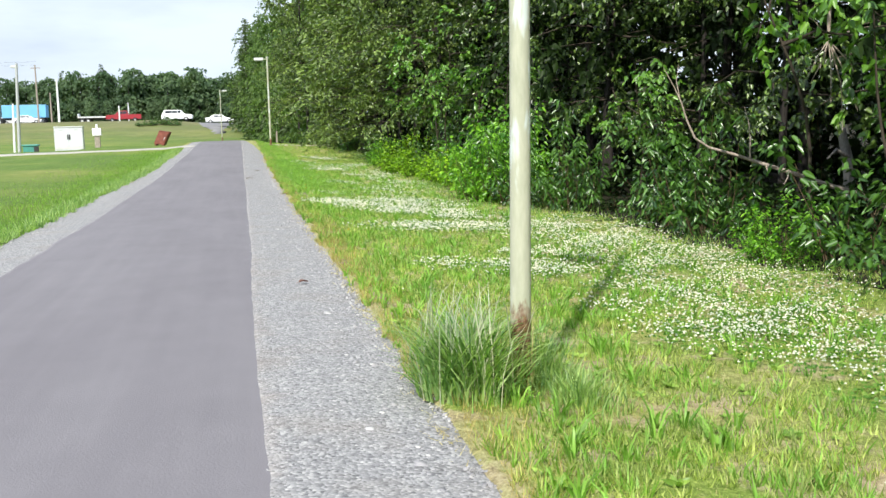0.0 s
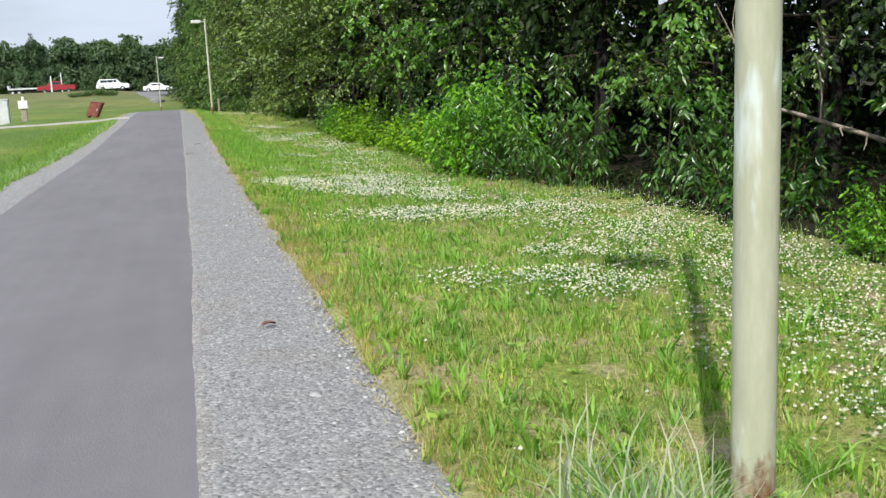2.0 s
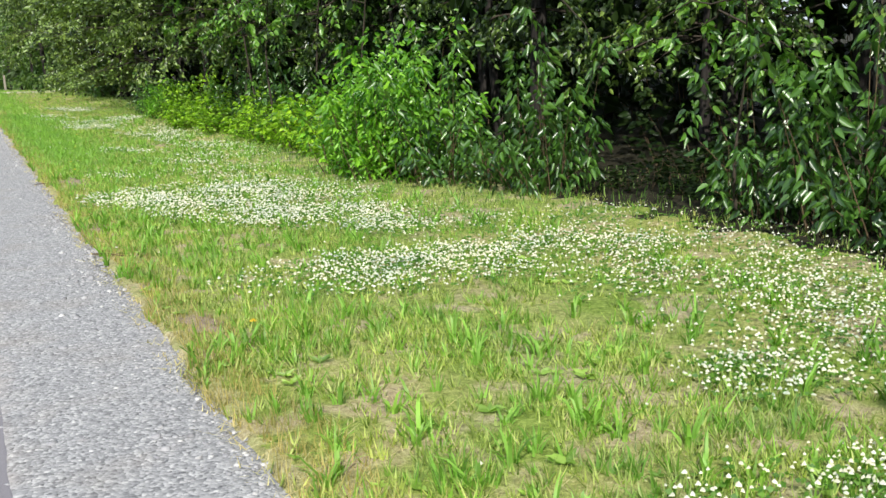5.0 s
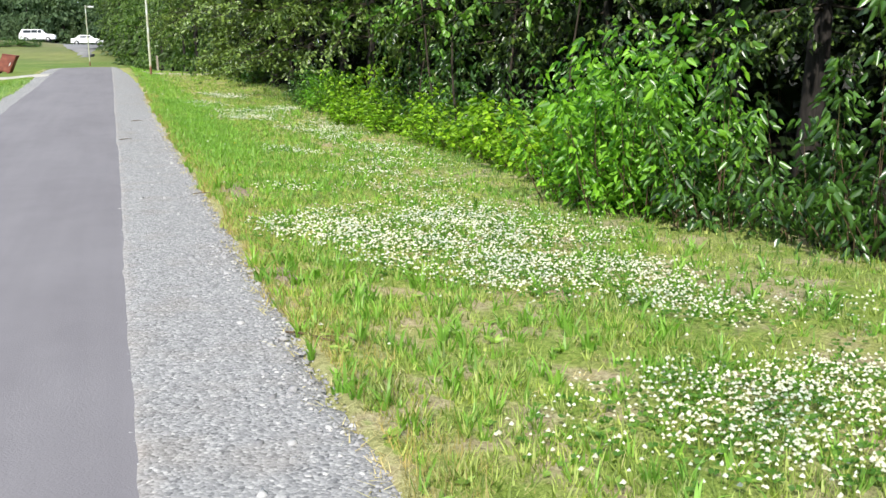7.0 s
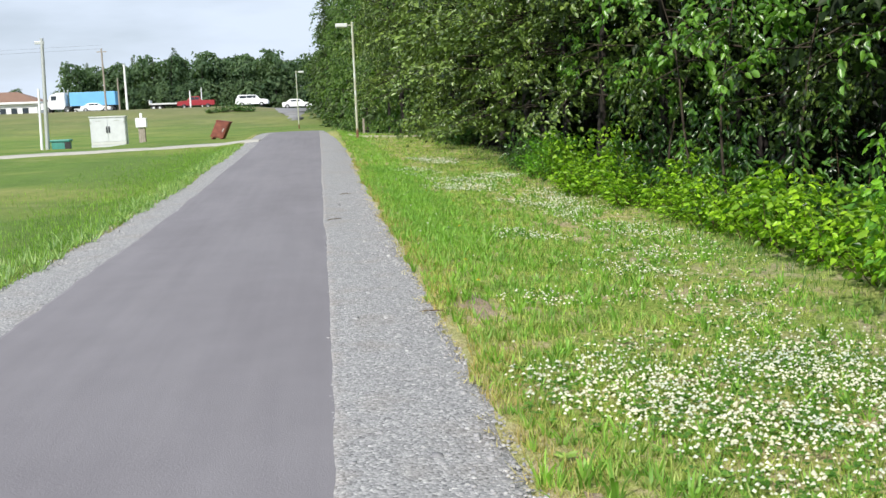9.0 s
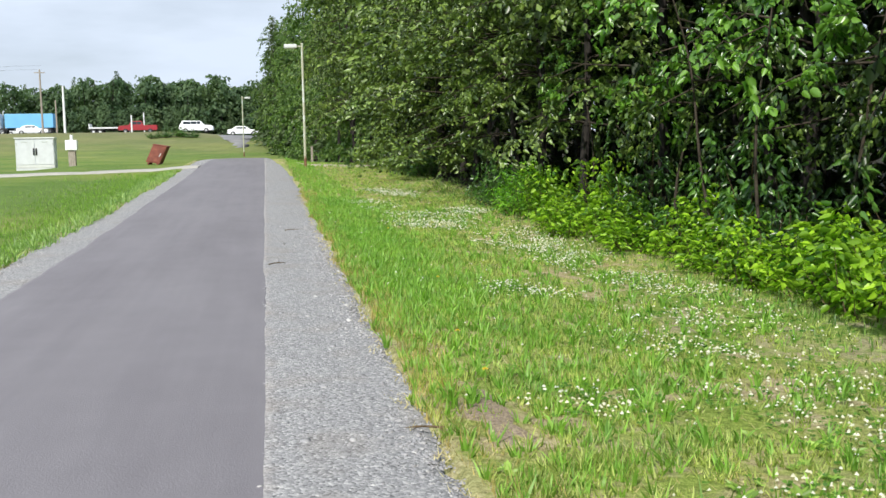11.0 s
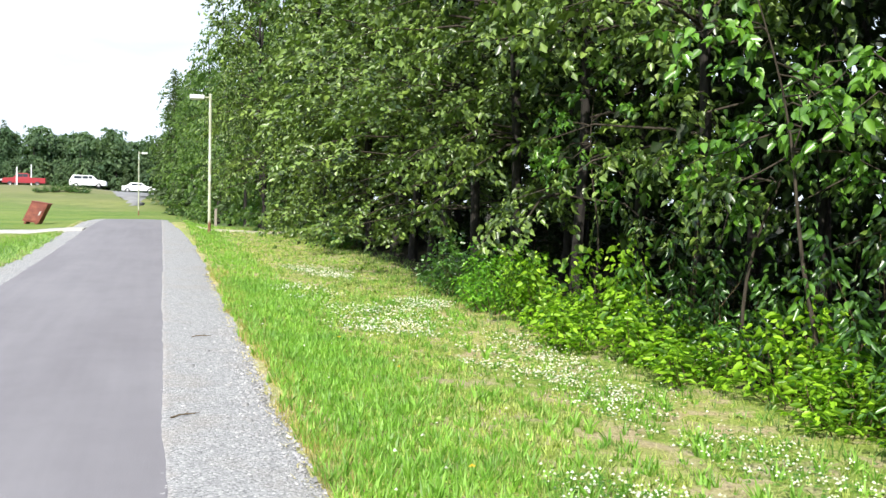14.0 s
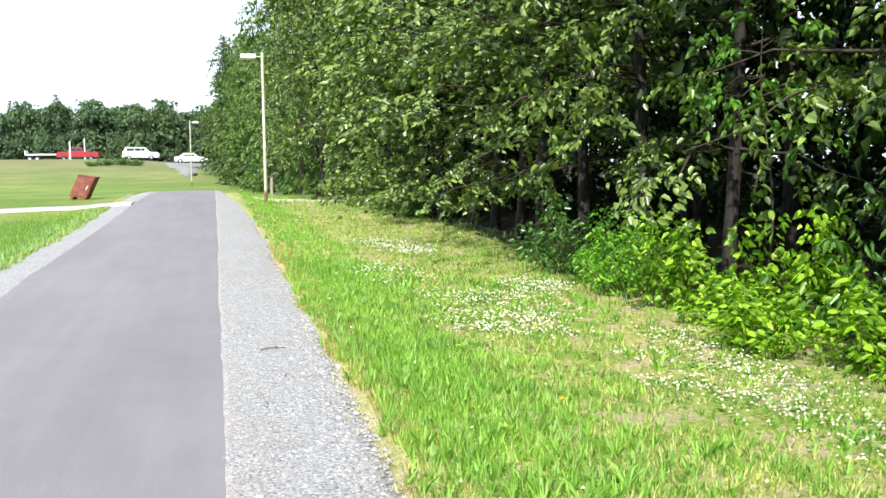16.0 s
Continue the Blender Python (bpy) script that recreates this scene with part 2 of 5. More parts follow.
M_ASPHALT, M_GRAVEL, M_STONE, M_TURF = asphalt_material(), gravel_material(), stone_material(), turf_material()
# old dark bark, taken darker still to stand in for canopy shade
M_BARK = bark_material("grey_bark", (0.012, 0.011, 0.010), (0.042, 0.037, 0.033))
M_BRANCH = bark_material("dark_branch", (0.022, 0.018, 0.013), (0.08, 0.066, 0.05))
M_TWIG = bark_material("shrub_stem", (0.06, 0.045, 0.025), (0.17, 0.12, 0.07))
M_DEAD = bark_material("dead_wood", (0.24, 0.19, 0.155), (0.54, 0.47, 0.40))
M_POLE = pole_material()
M_LEAF = leafy("poplar_leaf", (0.010, 0.030, 0.006), (0.168, 0.274, 0.056), 0.36, 0.65, 0.13, middle=0.2)
M_LEAF_OLIVE = leafy("olive_leaf", (0.030, 0.062, 0.016), (0.225, 0.335, 0.080), 0.38, 0.65, 0.18)
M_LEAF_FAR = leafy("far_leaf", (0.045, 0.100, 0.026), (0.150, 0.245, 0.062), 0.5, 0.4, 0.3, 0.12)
# paler, bluer green: distance haze mixed into the tree line's leaf colour
M_LEAF_HAZE = leafy("hazed_leaf", (0.070, 0.125, 0.072), (0.128, 0.202, 0.110), 0.6, 0.3, 0.35, 0.06)
# poplar leaf taken near black: the wood's inner shade is in the colour
M_LEAF_SHADE = leafy("shade_toned_leaf", (0.008, 0.019, 0.005), (0.024, 0.048, 0.011), 0.5, 0.2, 0.2)
# needles lightened to match the haze in the distant leaves
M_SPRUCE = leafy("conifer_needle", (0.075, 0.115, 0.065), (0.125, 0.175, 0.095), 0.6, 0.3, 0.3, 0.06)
M_SHRUB = leafy("shrub_leaf", (0.034, 0.120, 0.008), (0.42, 0.69, 0.050), 0.42, 0.5, 0.36)
M_SHRUB_MID = leafy("shrub_leaf_green", (0.032, 0.140, 0.010), (0.25, 0.54, 0.045), 0.40, 0.6, 0.32)
M_SHRUB_DARK = leafy("shrub_leaf_deep", (0.016, 0.060, 0.010), (0.105, 0.245, 0.038), 0.34, 0.8, 0.22)
M_SAPLING = leafy("sapling_leaf", (0.040, 0.130, 0.015), (0.19, 0.39, 0.052), 0.36, 0.8, 0.30)
M_BLADE = leafy("grass_blade", (0.12, 0.19, 0.035), (0.60, 0.68, 0.25), 0.5, 0.35, 0.42, 0.5)
M_LUSH = leafy("lush_blade", (0.12, 0.25, 0.034), (0.35, 0.61, 0.13), 0.45, 0.4, 0.42, 0.5)
M_STRAW = leafy("dry_blade", (0.42, 0.36, 0.15), (0.70, 0.64, 0.40), 0.6, 0.3, 0.3, 0.5, (1.1, 1.05, 0.8))
M_FIELD_EDGE = leafy("field_blade", (0.085, 0.195, 0.026), (0.30, 0.50, 0.095), 0.5, 0.35, 0.35, 0.5)
M_TALL = leafy("tall_grass", (0.10, 0.225, 0.06), (0.50, 0.66, 0.30), 0.4, 0.5, 0.4, 0.5)
M_CLOVER = leafy("clover_leaf", (0.055, 0.155, 0.022), (0.15, 0.30, 0.05), 0.5, 0.35, 0.4, 0.5)
M_FLOWER = leafy("clover_flower", (0.60, 0.60, 0.50), (0.86, 0.87, 0.80), 0.7, 0.2, 0.2, 0.5, (1.0, 1.0, 0.95))
M_DEADLEAF = plain("dead_leaf_brown", (0.20, 0.095, 0.07), 0.7, 0, 0.25, 30.0)
M_WEED = leafy("weed_leaf", (0.13, 0.24, 0.04), (0.40, 0.58, 0.14), 0.42, 0.5, 0.35, 0.5)
M_TAN = leafy("tan_blade", (0.26, 0.25, 0.075), (0.62, 0.50, 0.22), 0.6, 0.3, 0.35, 0.5, (1.1, 1.1, 0.7))
M_SEED = leafy("seed_head", (0.50, 0.52, 0.38), (0.74, 0.76, 0.60), 0.7, 0.2, 0.4, 0.5, (1.0, 1.0, 0.9))
M_EDGE_WEED = leafy("edge_weed", (0.05, 0.12, 0.025), (0.20, 0.34, 0.085), 0.45, 0.4, 0.35, 0.5)
M_YELLOW = plain("dandelion_petal", (0.85, 0.58, 0.02), 0.7)
M_CONCRETE = plain("pale_concrete", (0.40, 0.385, 0.35), 0.85, 0, 0.12, 3.0, 0.3)
M_WHITE = plain("white_paint", (0.80, 0.82, 0.84), 0.45, 0, 0.04, 4.0)
M_CABINET = plain("weathered_white_enamel", (0.60, 0.63, 0.66), 0.5, 0, 0.08, 3.0)
M_OFFWHITE = plain("grey_enamel", (0.62, 0.64, 0.64), 0.5, 0, 0.06, 4.0)
M_GALV = plain("galvanised_steel", (0.50, 0.52, 0.52), 0.5, 0.5, 0.12, 12.0)
M_WOODPOLE = bark_material("weathered_pole", (0.20, 0.17, 0.14), (0.42, 0.38, 0.33))
M_TEAL = plain("teal_plastic", (0.05, 0.24, 0.20), 0.5)
M_DARK = plain("dark_rubber", (0.025, 0.025, 0.027), 0.7)
M_RED = plain("red_car_paint", (0.28, 0.02, 0.026), 0.3)
M_BLUEBOX = plain("blue_trailer_panel", (0.16, 0.44, 0.72), 0.45, 0, 0.08, 0.6)
M_GLASS = plain("vehicle_glass", (0.03, 0.04, 0.05), 0.08)
M_ROOF = plain("brown_roof", (0.22, 0.13, 0.09), 0.7, 0, 0.15, 2.0)
M_LAMP = plain("lamp_lens", (0.70, 0.70, 0.64), 0.3)
M_ROADFAR = plain("highway_asphalt", (0.20, 0.20, 0.205), 0.8, 0, 0.15, 0.5)
M_LOG = bark_material("cut_wood", (0.25, 0.17, 0.10), (0.50, 0.38, 0.24))


def rust_material():
    n = Nodes("rust_red_paint")
    f = n.noise(n.place(), 5.0, 6, 0.65)
    n.base(n.ramp(f, [(0.3, (0.10, 0.028, 0.02)), (0.55, (0.20, 0.055, 0.035)), (0.75, (0.28, 0.11, 0.06))]))
    n.bump(f, 0.4, 0.01)
    return n.set(0.75)


M_RUST = rust_material()


# ---------------------------------------------------------------- mesh helpers
def quick_mesh(name, verts, faces, material):
    """A mesh from arrays; every face has the same number of corners."""
    verts, faces = np.asarray(verts, np.float32).reshape(-1, 3), np.asarray(faces, np.int32)
    k = faces.shape[1]
    me = bpy.data.meshes.new(name)
    me.vertices.add(len(verts))
    me.vertices.foreach_set("co", verts.ravel())
    me.loops.add(faces.size)
    me.loops.foreach_set("vertex_index", faces.ravel())
    me.polygons.add(len(faces))
    me.polygons.foreach_set("loop_start", np.arange(len(faces), dtype=np.int32) * k)
    me.update(calc_edges=True)
    me.materials.append(material)
    return me


def smooth(me):
    me.polygons.foreach_set("use_smooth", np.ones(len(me.polygons), bool))
    return me


def child(name, me, parent, label=""):
    ob = new(name, me)
    ob.parent = parent
    return tagged(ob, label)


def thing(name, label, category, group="", m=None):
    ob = new(name)
    ob.empty_display_size = 0.2
    if m is not None:
        ob.matrix_basis = m
    return tagged(ob, label, category, group)


def part(name, bm, material, parent, label="", soft=False):
    me = bpy.data.meshes.new(name)
    bm.to_mesh(me)
    bm.free()
    me.materials.append(material)
    if soft:
        smooth(me)
    return child(name, me, parent, label)


def box(bm, x0, x1, y0, y1, z0, z1, bevel=0.0):
    r = bmesh.ops.create_cube(bm, size=1.0, matrix=Matrix.Translation(((x0 + x1) / 2, (y0 + y1) / 2, (z0 + z1) / 2)) @ Matrix.Diagonal((x1 - x0, y1 - y0, z1 - z0, 1)))
    if bevel:
        es = list({e for v in r["verts"] for e in v.link_edges})
        bmesh.ops.bevel(bm, geom=es, offset=bevel, segments=2, affect="EDGES", profile=0.5)
    return bm


def boxed(*a, **k):
    return box(bmesh.new(), *a, **k)


def tube_arrays(points, radii, sides=8):
    """A tapered tube along points: vertices and quads."""
    pts = np.asarray(points, float)
    d = np.gradient(pts, axis=0)
    d /= np.linalg.norm(d, axis=1)[:, None] + 1e-9
    ref = np.array([0.0, 0.0, 1.0]) if abs(d[0][2]) < 0.8 else np.array([1.0, 0.0, 0.0])
    u = np.cross(d, ref)
    u /= np.linalg.norm(u, axis=1)[:, None] + 1e-9
    w = np.cross(d, u)
    a = np.arange(sides) / sides * 2 * math.pi
    ring = np.cos(a)[None, :, None] * u[:, None] + np.sin(a)[None, :, None] * w[:, None]
    v = pts[:, None] + ring * np.asarray(radii, float)[:, None, None]
    n = len(pts)
    i, j = np.meshgrid(np.arange(n - 1), np.arange(sides), indexing="ij")
    f = np.stack([i * sides + j, i * sides + (j + 1) % sides, (i + 1) * sides + (j + 1) % sides, (i + 1) * sides + j], -1).reshape(-1, 4)
    return v.reshape(-1, 3), f


def join_arrays(chunks):
    vs, fs, n = [], [], 0
    for v, f in chunks:
        vs.append(v)
        fs.append(f + n)
        n += len(v)
    return np.concatenate(vs), np.concatenate(fs)


def tube_mesh(name, points, radii, material, sides=10):
    return smooth(quick_mesh(name, *tube_arrays(points, radii, sides), material))


def unit(v):
    return v / (np.linalg.norm(v, axis=-1, keepdims=True) + 1e-9)


def value_noise(x, y, scale, seed):
    """Smooth noise from 0 to 1 over the plan."""
    x, y = np.asarray(x, float) * scale, np.asarray(y, float) * scale
    table = np.random.default_rng(seed).random((64, 64))
    i, j = np.floor(x).astype(int), np.floor(y).astype(int)
    fx, fy = x - i, y - j
    fx, fy = fx * fx * (3 - 2 * fx), fy * fy * (3 - 2 * fy)
    g = lambda a, b: table[a % 64, b % 64]
    return (g(i, j) * (1 - fx) + g(i + 1, j) * fx) * (1 - fy) + (g(i, j + 1) * (1 - fx) + g(i + 1, j + 1) * fx) * fy


def leaves(centres, along, size, rng, kind=4, width=0.62, fold=0.16, loose=1.0):
    """Folded leaves: centres (n,3), the way each one points (n,3), its length (n). kind: corners of the outline."""
    n = len(centres)
    along = unit(along)
    side = unit(np.cross(along, unit(rng.normal(size=(n, 3)) * np.array([0.6, 0.6, 0.3]) * loose + np.array([-0.4, -0.5, 0.75]))))
    up = np.cross(side, along)
    s = size[:, None]
    wv, fv = side * s * width / 2, up * s * fold
    if kind == 4:
        v = np.stack([centres, centres + along * s * 0.42 + wv + fv, centres + along * s - fv * 0.6, centres + along * s * 0.42 - wv + fv], 1)
        f = np.array([[0, 1, 2], [0, 2, 3]])
        k = 4
        faces = (np.arange(n)[:, None, None] * k + f[None]).reshape(-1, 3)
    elif kind == 8:
        v = np.stack([centres, centres + along * s * 0.10 + wv * 0.72 + fv * 0.6, centres + along * s * 0.36 + wv + fv, centres + along * s * 0.70 + wv * 0.62 + fv * 0.4, centres + along * s - fv * 0.9,
                      centres + along * s * 0.70 - wv * 0.62 + fv * 0.4, centres + along * s * 0.36 - wv + fv, centres + along * s * 0.10 - wv * 0.72 + fv * 0.6], 1)
        f = np.array([[0, 1, 2, 3, 4], [0, 4, 5, 6, 7]])
        k = 8
        faces = (np.arange(n)[:, None, None] * k + f[None]).reshape(-1, 5)
    else:
        v = np.stack([centres, centres + along * s * 0.18 + wv * 0.85 + fv, centres + along * s * 0.58 + wv * 0.8 + fv * 0.6, centres + along * s - fv * 0.8,
                      centres + along * s * 0.58 - wv * 0.8 + fv * 0.6, centres + along * s * 0.18 - wv * 0.85 + fv], 1)
        f = np.array([[0, 1, 2, 3], [0, 3, 4, 5]])
        k = 6
        faces = (np.arange(n)[:, None, None] * k + f[None]).reshape(-1, 4)
    return v.reshape(-1, 3), faces


# ---------------------------------------------------------------- ground
ASPH_L, ASPH_R, GRAV_L, GRAV_R = -2.28, 0.21, -3.02, 1.07
PY = [-400, 18, 30, 45, 57, 63, 70, 80, 92, 108, 120, 134, 144, 180, 3000]
PZ = [0, 0, 0.09, 0.42, 0.74, 0.84, 0.78, 0.45, 0.28, 0.32, 0.85, 2.5, 3.0, 3.05, 3.05]
_ty = np.arange(-420, 3001, 0.5)
_tz = np.interp(_ty, PY, PZ)
_ker = np.hanning(21)
_tz = np.convolve(np.pad(_tz, 10, mode="edge"), _ker / _ker.sum(), "valid")


def profile(y):
    """Height of the path's middle along its way."""
    return np.interp(y, _ty, _tz)


def grav_r(y):
    """Outer edge of the shoulder beside the wood: it draws in where the path bends away over the rise."""
    return GRAV_R - 0.66 * np.clip((np.asarray(y, float) - 42) / 20, 0, 1) ** 2


def grav_l(y):
    """Outer edge of the field-side shoulder, narrower further on."""
    return GRAV_L + 0.20 * np.clip((np.asarray(y, float) - 22) / 14, 0, 1)


HEDGE_Y = [-30, 4, 9, 12, 15, 16.5, 18.9, 20, 23, 25, 28.8, 32, 35, 39, 44, 60, 100, 135]
HEDGE_X = [5.6, 5.8, 5.8, 6.4, 5.9, 5.4, 4.5, 4.6, 4.9, 5.1, 5.1, 4.7, 4.7, 4.9, 5.5, 5.4, 4.6, 3.4]


def hedge_x(y):
    return np.interp(y, HEDGE_Y, HEDGE_X)


def ground_z(x, y):
    x, y = np.asarray(x, float), np.asarray(y, float)
    z = profile(y)
    z = z - 0.20 * np.clip((x - 1.0) / 3.0, 0, 1) - 0.18 * np.clip((y - 40) / 15, 0, 1) * np.clip((x - 1.0) / 0.8, 0, 1) * np.clip((80 - y) / 15, 0, 1)
    z = z - 0.10 * np.clip((-3.0 - x) / 1.0, 0, 1)
    z = z - 0.27 * np.clip((-7.9 - x) / 2.2, 0, 1) * np.clip((y - 55) / 6, 0, 1) * np.clip((88 - y) / 15, 0, 1)
    z = z + np.clip((-6 - x) / 10, -0.6, 0.45) * np.clip((y - 130) / 12, 0, 1)
    far = np.clip((np.abs(x + 1) - 1.5) / 3, 0, 1)
    z = z + (value_noise(x, y, 0.9, 3) - 0.5) * 0.05 * far + (value_noise(x, y, 3.1, 4) - 0.5) * 0.025 * far
    return z


def bed_z(x, y):
    """The ground sheet itself: sunk under the paving."""
    x = np.asarray(x, float)
    sink = np.clip((x - grav_l(y) + 0.05) / 0.12, 0, 1) * np.clip((grav_r(y) + 0.02 - x) / 0.12, 0, 1) * np.clip((76 - y) / 4, 0, 1)
    return ground_z(x, y) - 0.11 * sink


def sheet(xs, ys, zfun):
    X, Y = np.meshgrid(xs, ys, indexing="ij")
    V = np.stack([X, Y, zfun(X, Y)], -1).reshape(-1, 3)
    nx, ny = len(xs), len(ys)
    i, j = np.meshgrid(np.arange(nx - 1), np.arange(ny - 1), indexing="ij")
    F = np.stack([i * ny + j, (i + 1) * ny + j, (i + 1) * ny + j + 1, i * ny + j + 1], -1).reshape(-1, 4)
    return V, F


gx = np.concatenate([[-3000, -1200, -500, -250, -150, -100, -70, -50, -38, -30], np.arange(-24, -6, 1.5), np.arange(-6, -3.4, 0.3), np.arange(-3.4, -2.6, 0.1), np.arange(-2.6, 0.7, 0.5), np.arange(0.7, 1.6, 0.1), np.arange(1.6, 8, 0.25), np.arange(8, 20, 1.5), [22, 28, 36, 50, 70, 100, 150, 250, 500, 1200, 3000]])
gy = np.concatenate([[-3000, -1200, -400, -150, -80, -50, -35, -25, -18, -12, -8], np.arange(-6, 40, 0.25), np.arange(40, 80, 0.6), np.arange(80, 185, 2.0), [190, 200, 220, 260, 320, 450, 800, 1500, 3000]])
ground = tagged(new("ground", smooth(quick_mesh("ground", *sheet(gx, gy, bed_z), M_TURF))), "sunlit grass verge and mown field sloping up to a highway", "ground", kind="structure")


def strip(name, y0, y1, step, edge_a, edge_b, cross, material, label, category):
    """A paved strip along the path. cross: (share of the width, height over the profile)."""
    ys = np.arange(y0, y1, step)
    a, b = edge_a(ys), edge_b(ys)
    V = np.stack([np.stack([a + (b - a) * s, ys, profile(ys) + h], -1) for s, h in cross], 0)
    nx, ny = len(cross), len(ys)
    i, j = np.meshgrid(np.arange(nx - 1), np.arange(ny - 1), indexing="ij")
    F = np.stack([i * ny + j, (i + 1) * ny + j, (i + 1) * ny + j + 1, i * ny + j + 1], -1).reshape(-1, 4)
    me = quick_mesh(name, V.reshape(-1, 3), F, material)
    return tagged(new(name, me), label, category, kind="structure")


def edge_line(x, amp, seed):
    return lambda ys: x + (value_noise(ys, ys * 0 + seed, 0.7, seed) - 0.5) * amp * 2 + (value_noise(ys, ys * 0 + seed, 5.0, seed + 1) - 0.5) * amp


def asphalt_edge(ys):
    """Where the gravel begins beside the wood: it wanders by a few centimetres."""
    drift = np.interp(ys, [-30, 1, 2.5, 4.5, 8, 13.5, 16.5, 20, 21.5, 25.5, 27.5, 40, 77], [0.03, 0.035, 0.034, 0.012, 0.03, 0.055, 0.037, 0.045, 0.06, 0.05, 0.032, 0.03, 0.0])
    return 0.135 + drift + (value_noise(ys, ys * 0 + 23, 0.7, 23) - 0.5) * 0.024 + (value_noise(ys, ys * 0 + 24, 4.5, 24) - 0.5) * 0.012 + (value_noise(ys, ys * 0 + 25, 16.0, 25) - 0.5) * 0.006


strip("road", -30, 77, 0.1, edge_line(ASPH_L, 0.03, 11), edge_line(ASPH_R + 0.05, 0.012, 13),
      [(0, -0.06), (0.004, 0.001), (0.02, 0.004), (0.3, 0.016), (0.5, 0.02), (0.7, 0.016), (0.98, 0.004), (0.996, 0.001), (1, -0.06)], M_ASPHALT, "narrow grey asphalt foot and cycle path, dry and worn", "path")
strip("gravel_shoulder_1", -30, 77, 0.05, asphalt_edge, lambda ys: edge_line(0, 0.09, 17)(ys) + grav_r(ys),
      [(0, -0.02), (0.035, 0.0065), (0.08, 0.008), (0.3, 0.004), (0.6, -0.008), (0.9, -0.02), (1.0, -0.035), (1.12, -0.10)], M_GRAVEL, "shoulder of grey crushed gravel beside the path", "gravel")
strip("gravel_shoulder_2", -30, 77, 0.1, lambda ys: ys * 0 + ASPH_L + 0.05, lambda ys: edge_line(0, 0.07, 19)(ys) + grav_l(ys),
      [(0, 0.0), (0.3, 0.002), (0.6, -0.008), (0.9, -0.02), (1.0, -0.035), (1.12, -0.10)], M_GRAVEL, "shoulder of grey crushed gravel beside the field", "gravel")
bpy.data.objects["gravel_shoulder_2"].data.flip_normals()


def cross_path():
    s = np.linspace(0, 1, 80)
    cx, cy = -2.3 - 42 * s, 54.9 - 18 * s ** 1.2
    V = []
    for side, h in ((-1.15, -0.05), (-1.1, 0.02), (0, 0.03), (1.1, 0.02), (1.15, -0.05)):
        y = cy + side
        V.append(np.stack([cx, y, ground_z(cx, cy) * 0.5 + ground_z(cx, y) * 0.5 + h], -1))
    n = len(s)
    i, j = np.meshgrid(np.arange(4), np.arange(n - 1), indexing="ij")
    F = np.stack([i * n + j, i * n + j + 1, (i + 1) * n + j + 1, (i + 1) * n + j], -1).reshape(-1, 4)
    tagged(new("pavement", smooth(quick_mesh("pavement", np.concatenate(V), F, M_CONCRETE))), "pale concrete side path crossing the mown field", "path", kind="structure")


cross_path()


def highway():
    xs = np.arange(-400, 401, 4.0)
    cols = [(158, -0.02), (158.1, 0.05), (166, 0.12), (174, 0.05), (174.1, -0.02)]
    V = np.stack([np.stack([xs, xs * 0 + y, ground_z(xs, xs * 0 + y) + h], -1) for y, h in cols])
    n = len(xs)
    i, j = np.meshgrid(np.arange(4), np.arange(n - 1), indexing="ij")
    F = np.stack([i * n + j, i * n + j + 1, (i + 1) * n + j + 1, (i + 1) * n + j], -1).reshape(-1, 4)
    tagged(new("highway", smooth(quick_mesh("highway", V.reshape(-1, 3), F, M_ROADFAR))), "grey asphalt highway on a low embankment", "road", kind="structure")
    s = np.linspace(0, 1, 40)
    cx, cy = -2.4 - 1.2 * s, 123 + 36 * s
    V = np.stack([np.stack([cx + o * (0.15 + 1.1 * np.clip(s * 1.7, 0, 1)) + (value_noise(cy + o * 9, cy * 0, 0.7, 61) - 0.5) * 0.9, cy, np.maximum(ground_z(cx, cy), ground_z(cx + o, cy)) + h], -1) for o, h in ((-2.4, -0.1), (-2.1, 0.03), (2.1, 0.03), (2.4, -0.1))])
    i, j = np.meshgrid(np.arange(3), np.arange(39), indexing="ij")
    F = np.stack([i * 40 + j, (i + 1) * 40 + j, (i + 1) * 40 + j + 1, i * 40 + j + 1], -1).reshape(-1, 4)
    tagged(new("driveway", smooth(quick_mesh("driveway", V.reshape(-1, 3), F, M_ROADFAR))), "gravel ramp climbing to the highway", "road", kind="structure")


highway()


def side_track():
    xs, ys = np.arange(1.5, 7.0, 0.4), np.linspace(0, 1, 5)
    V = np.array([[(x, 58.6 + 0.35 * x + 0.25 * math.sin(x * 2) + s * 3.0, 0) for s in ys] for x in xs]).reshape(-1, 3)
    V[:, 2] = ground_z(V[:, 0], V[:, 1]) + np.tile([-0.02, 0.03, 0.035, 0.03, -0.02], len(xs))
    i, j = np.meshgrid(np.arange(len(xs) - 1), np.arange(4), indexing="ij")
    F = np.stack([i * 5 + j, (i + 1) * 5 + j, (i + 1) * 5 + j + 1, i * 5 + j + 1], -1).reshape(-1, 4)
    tagged(new("side_track", smooth(quick_mesh("side_track", V, F, M_TRACK))), "pale dusty track leading into the wood", "path", kind="structure")


M_TRACK = plain("pale_dust", (0.50, 0.45, 0.34), 0.95, 0, 0.25, 2.5, 0.4)
side_track()


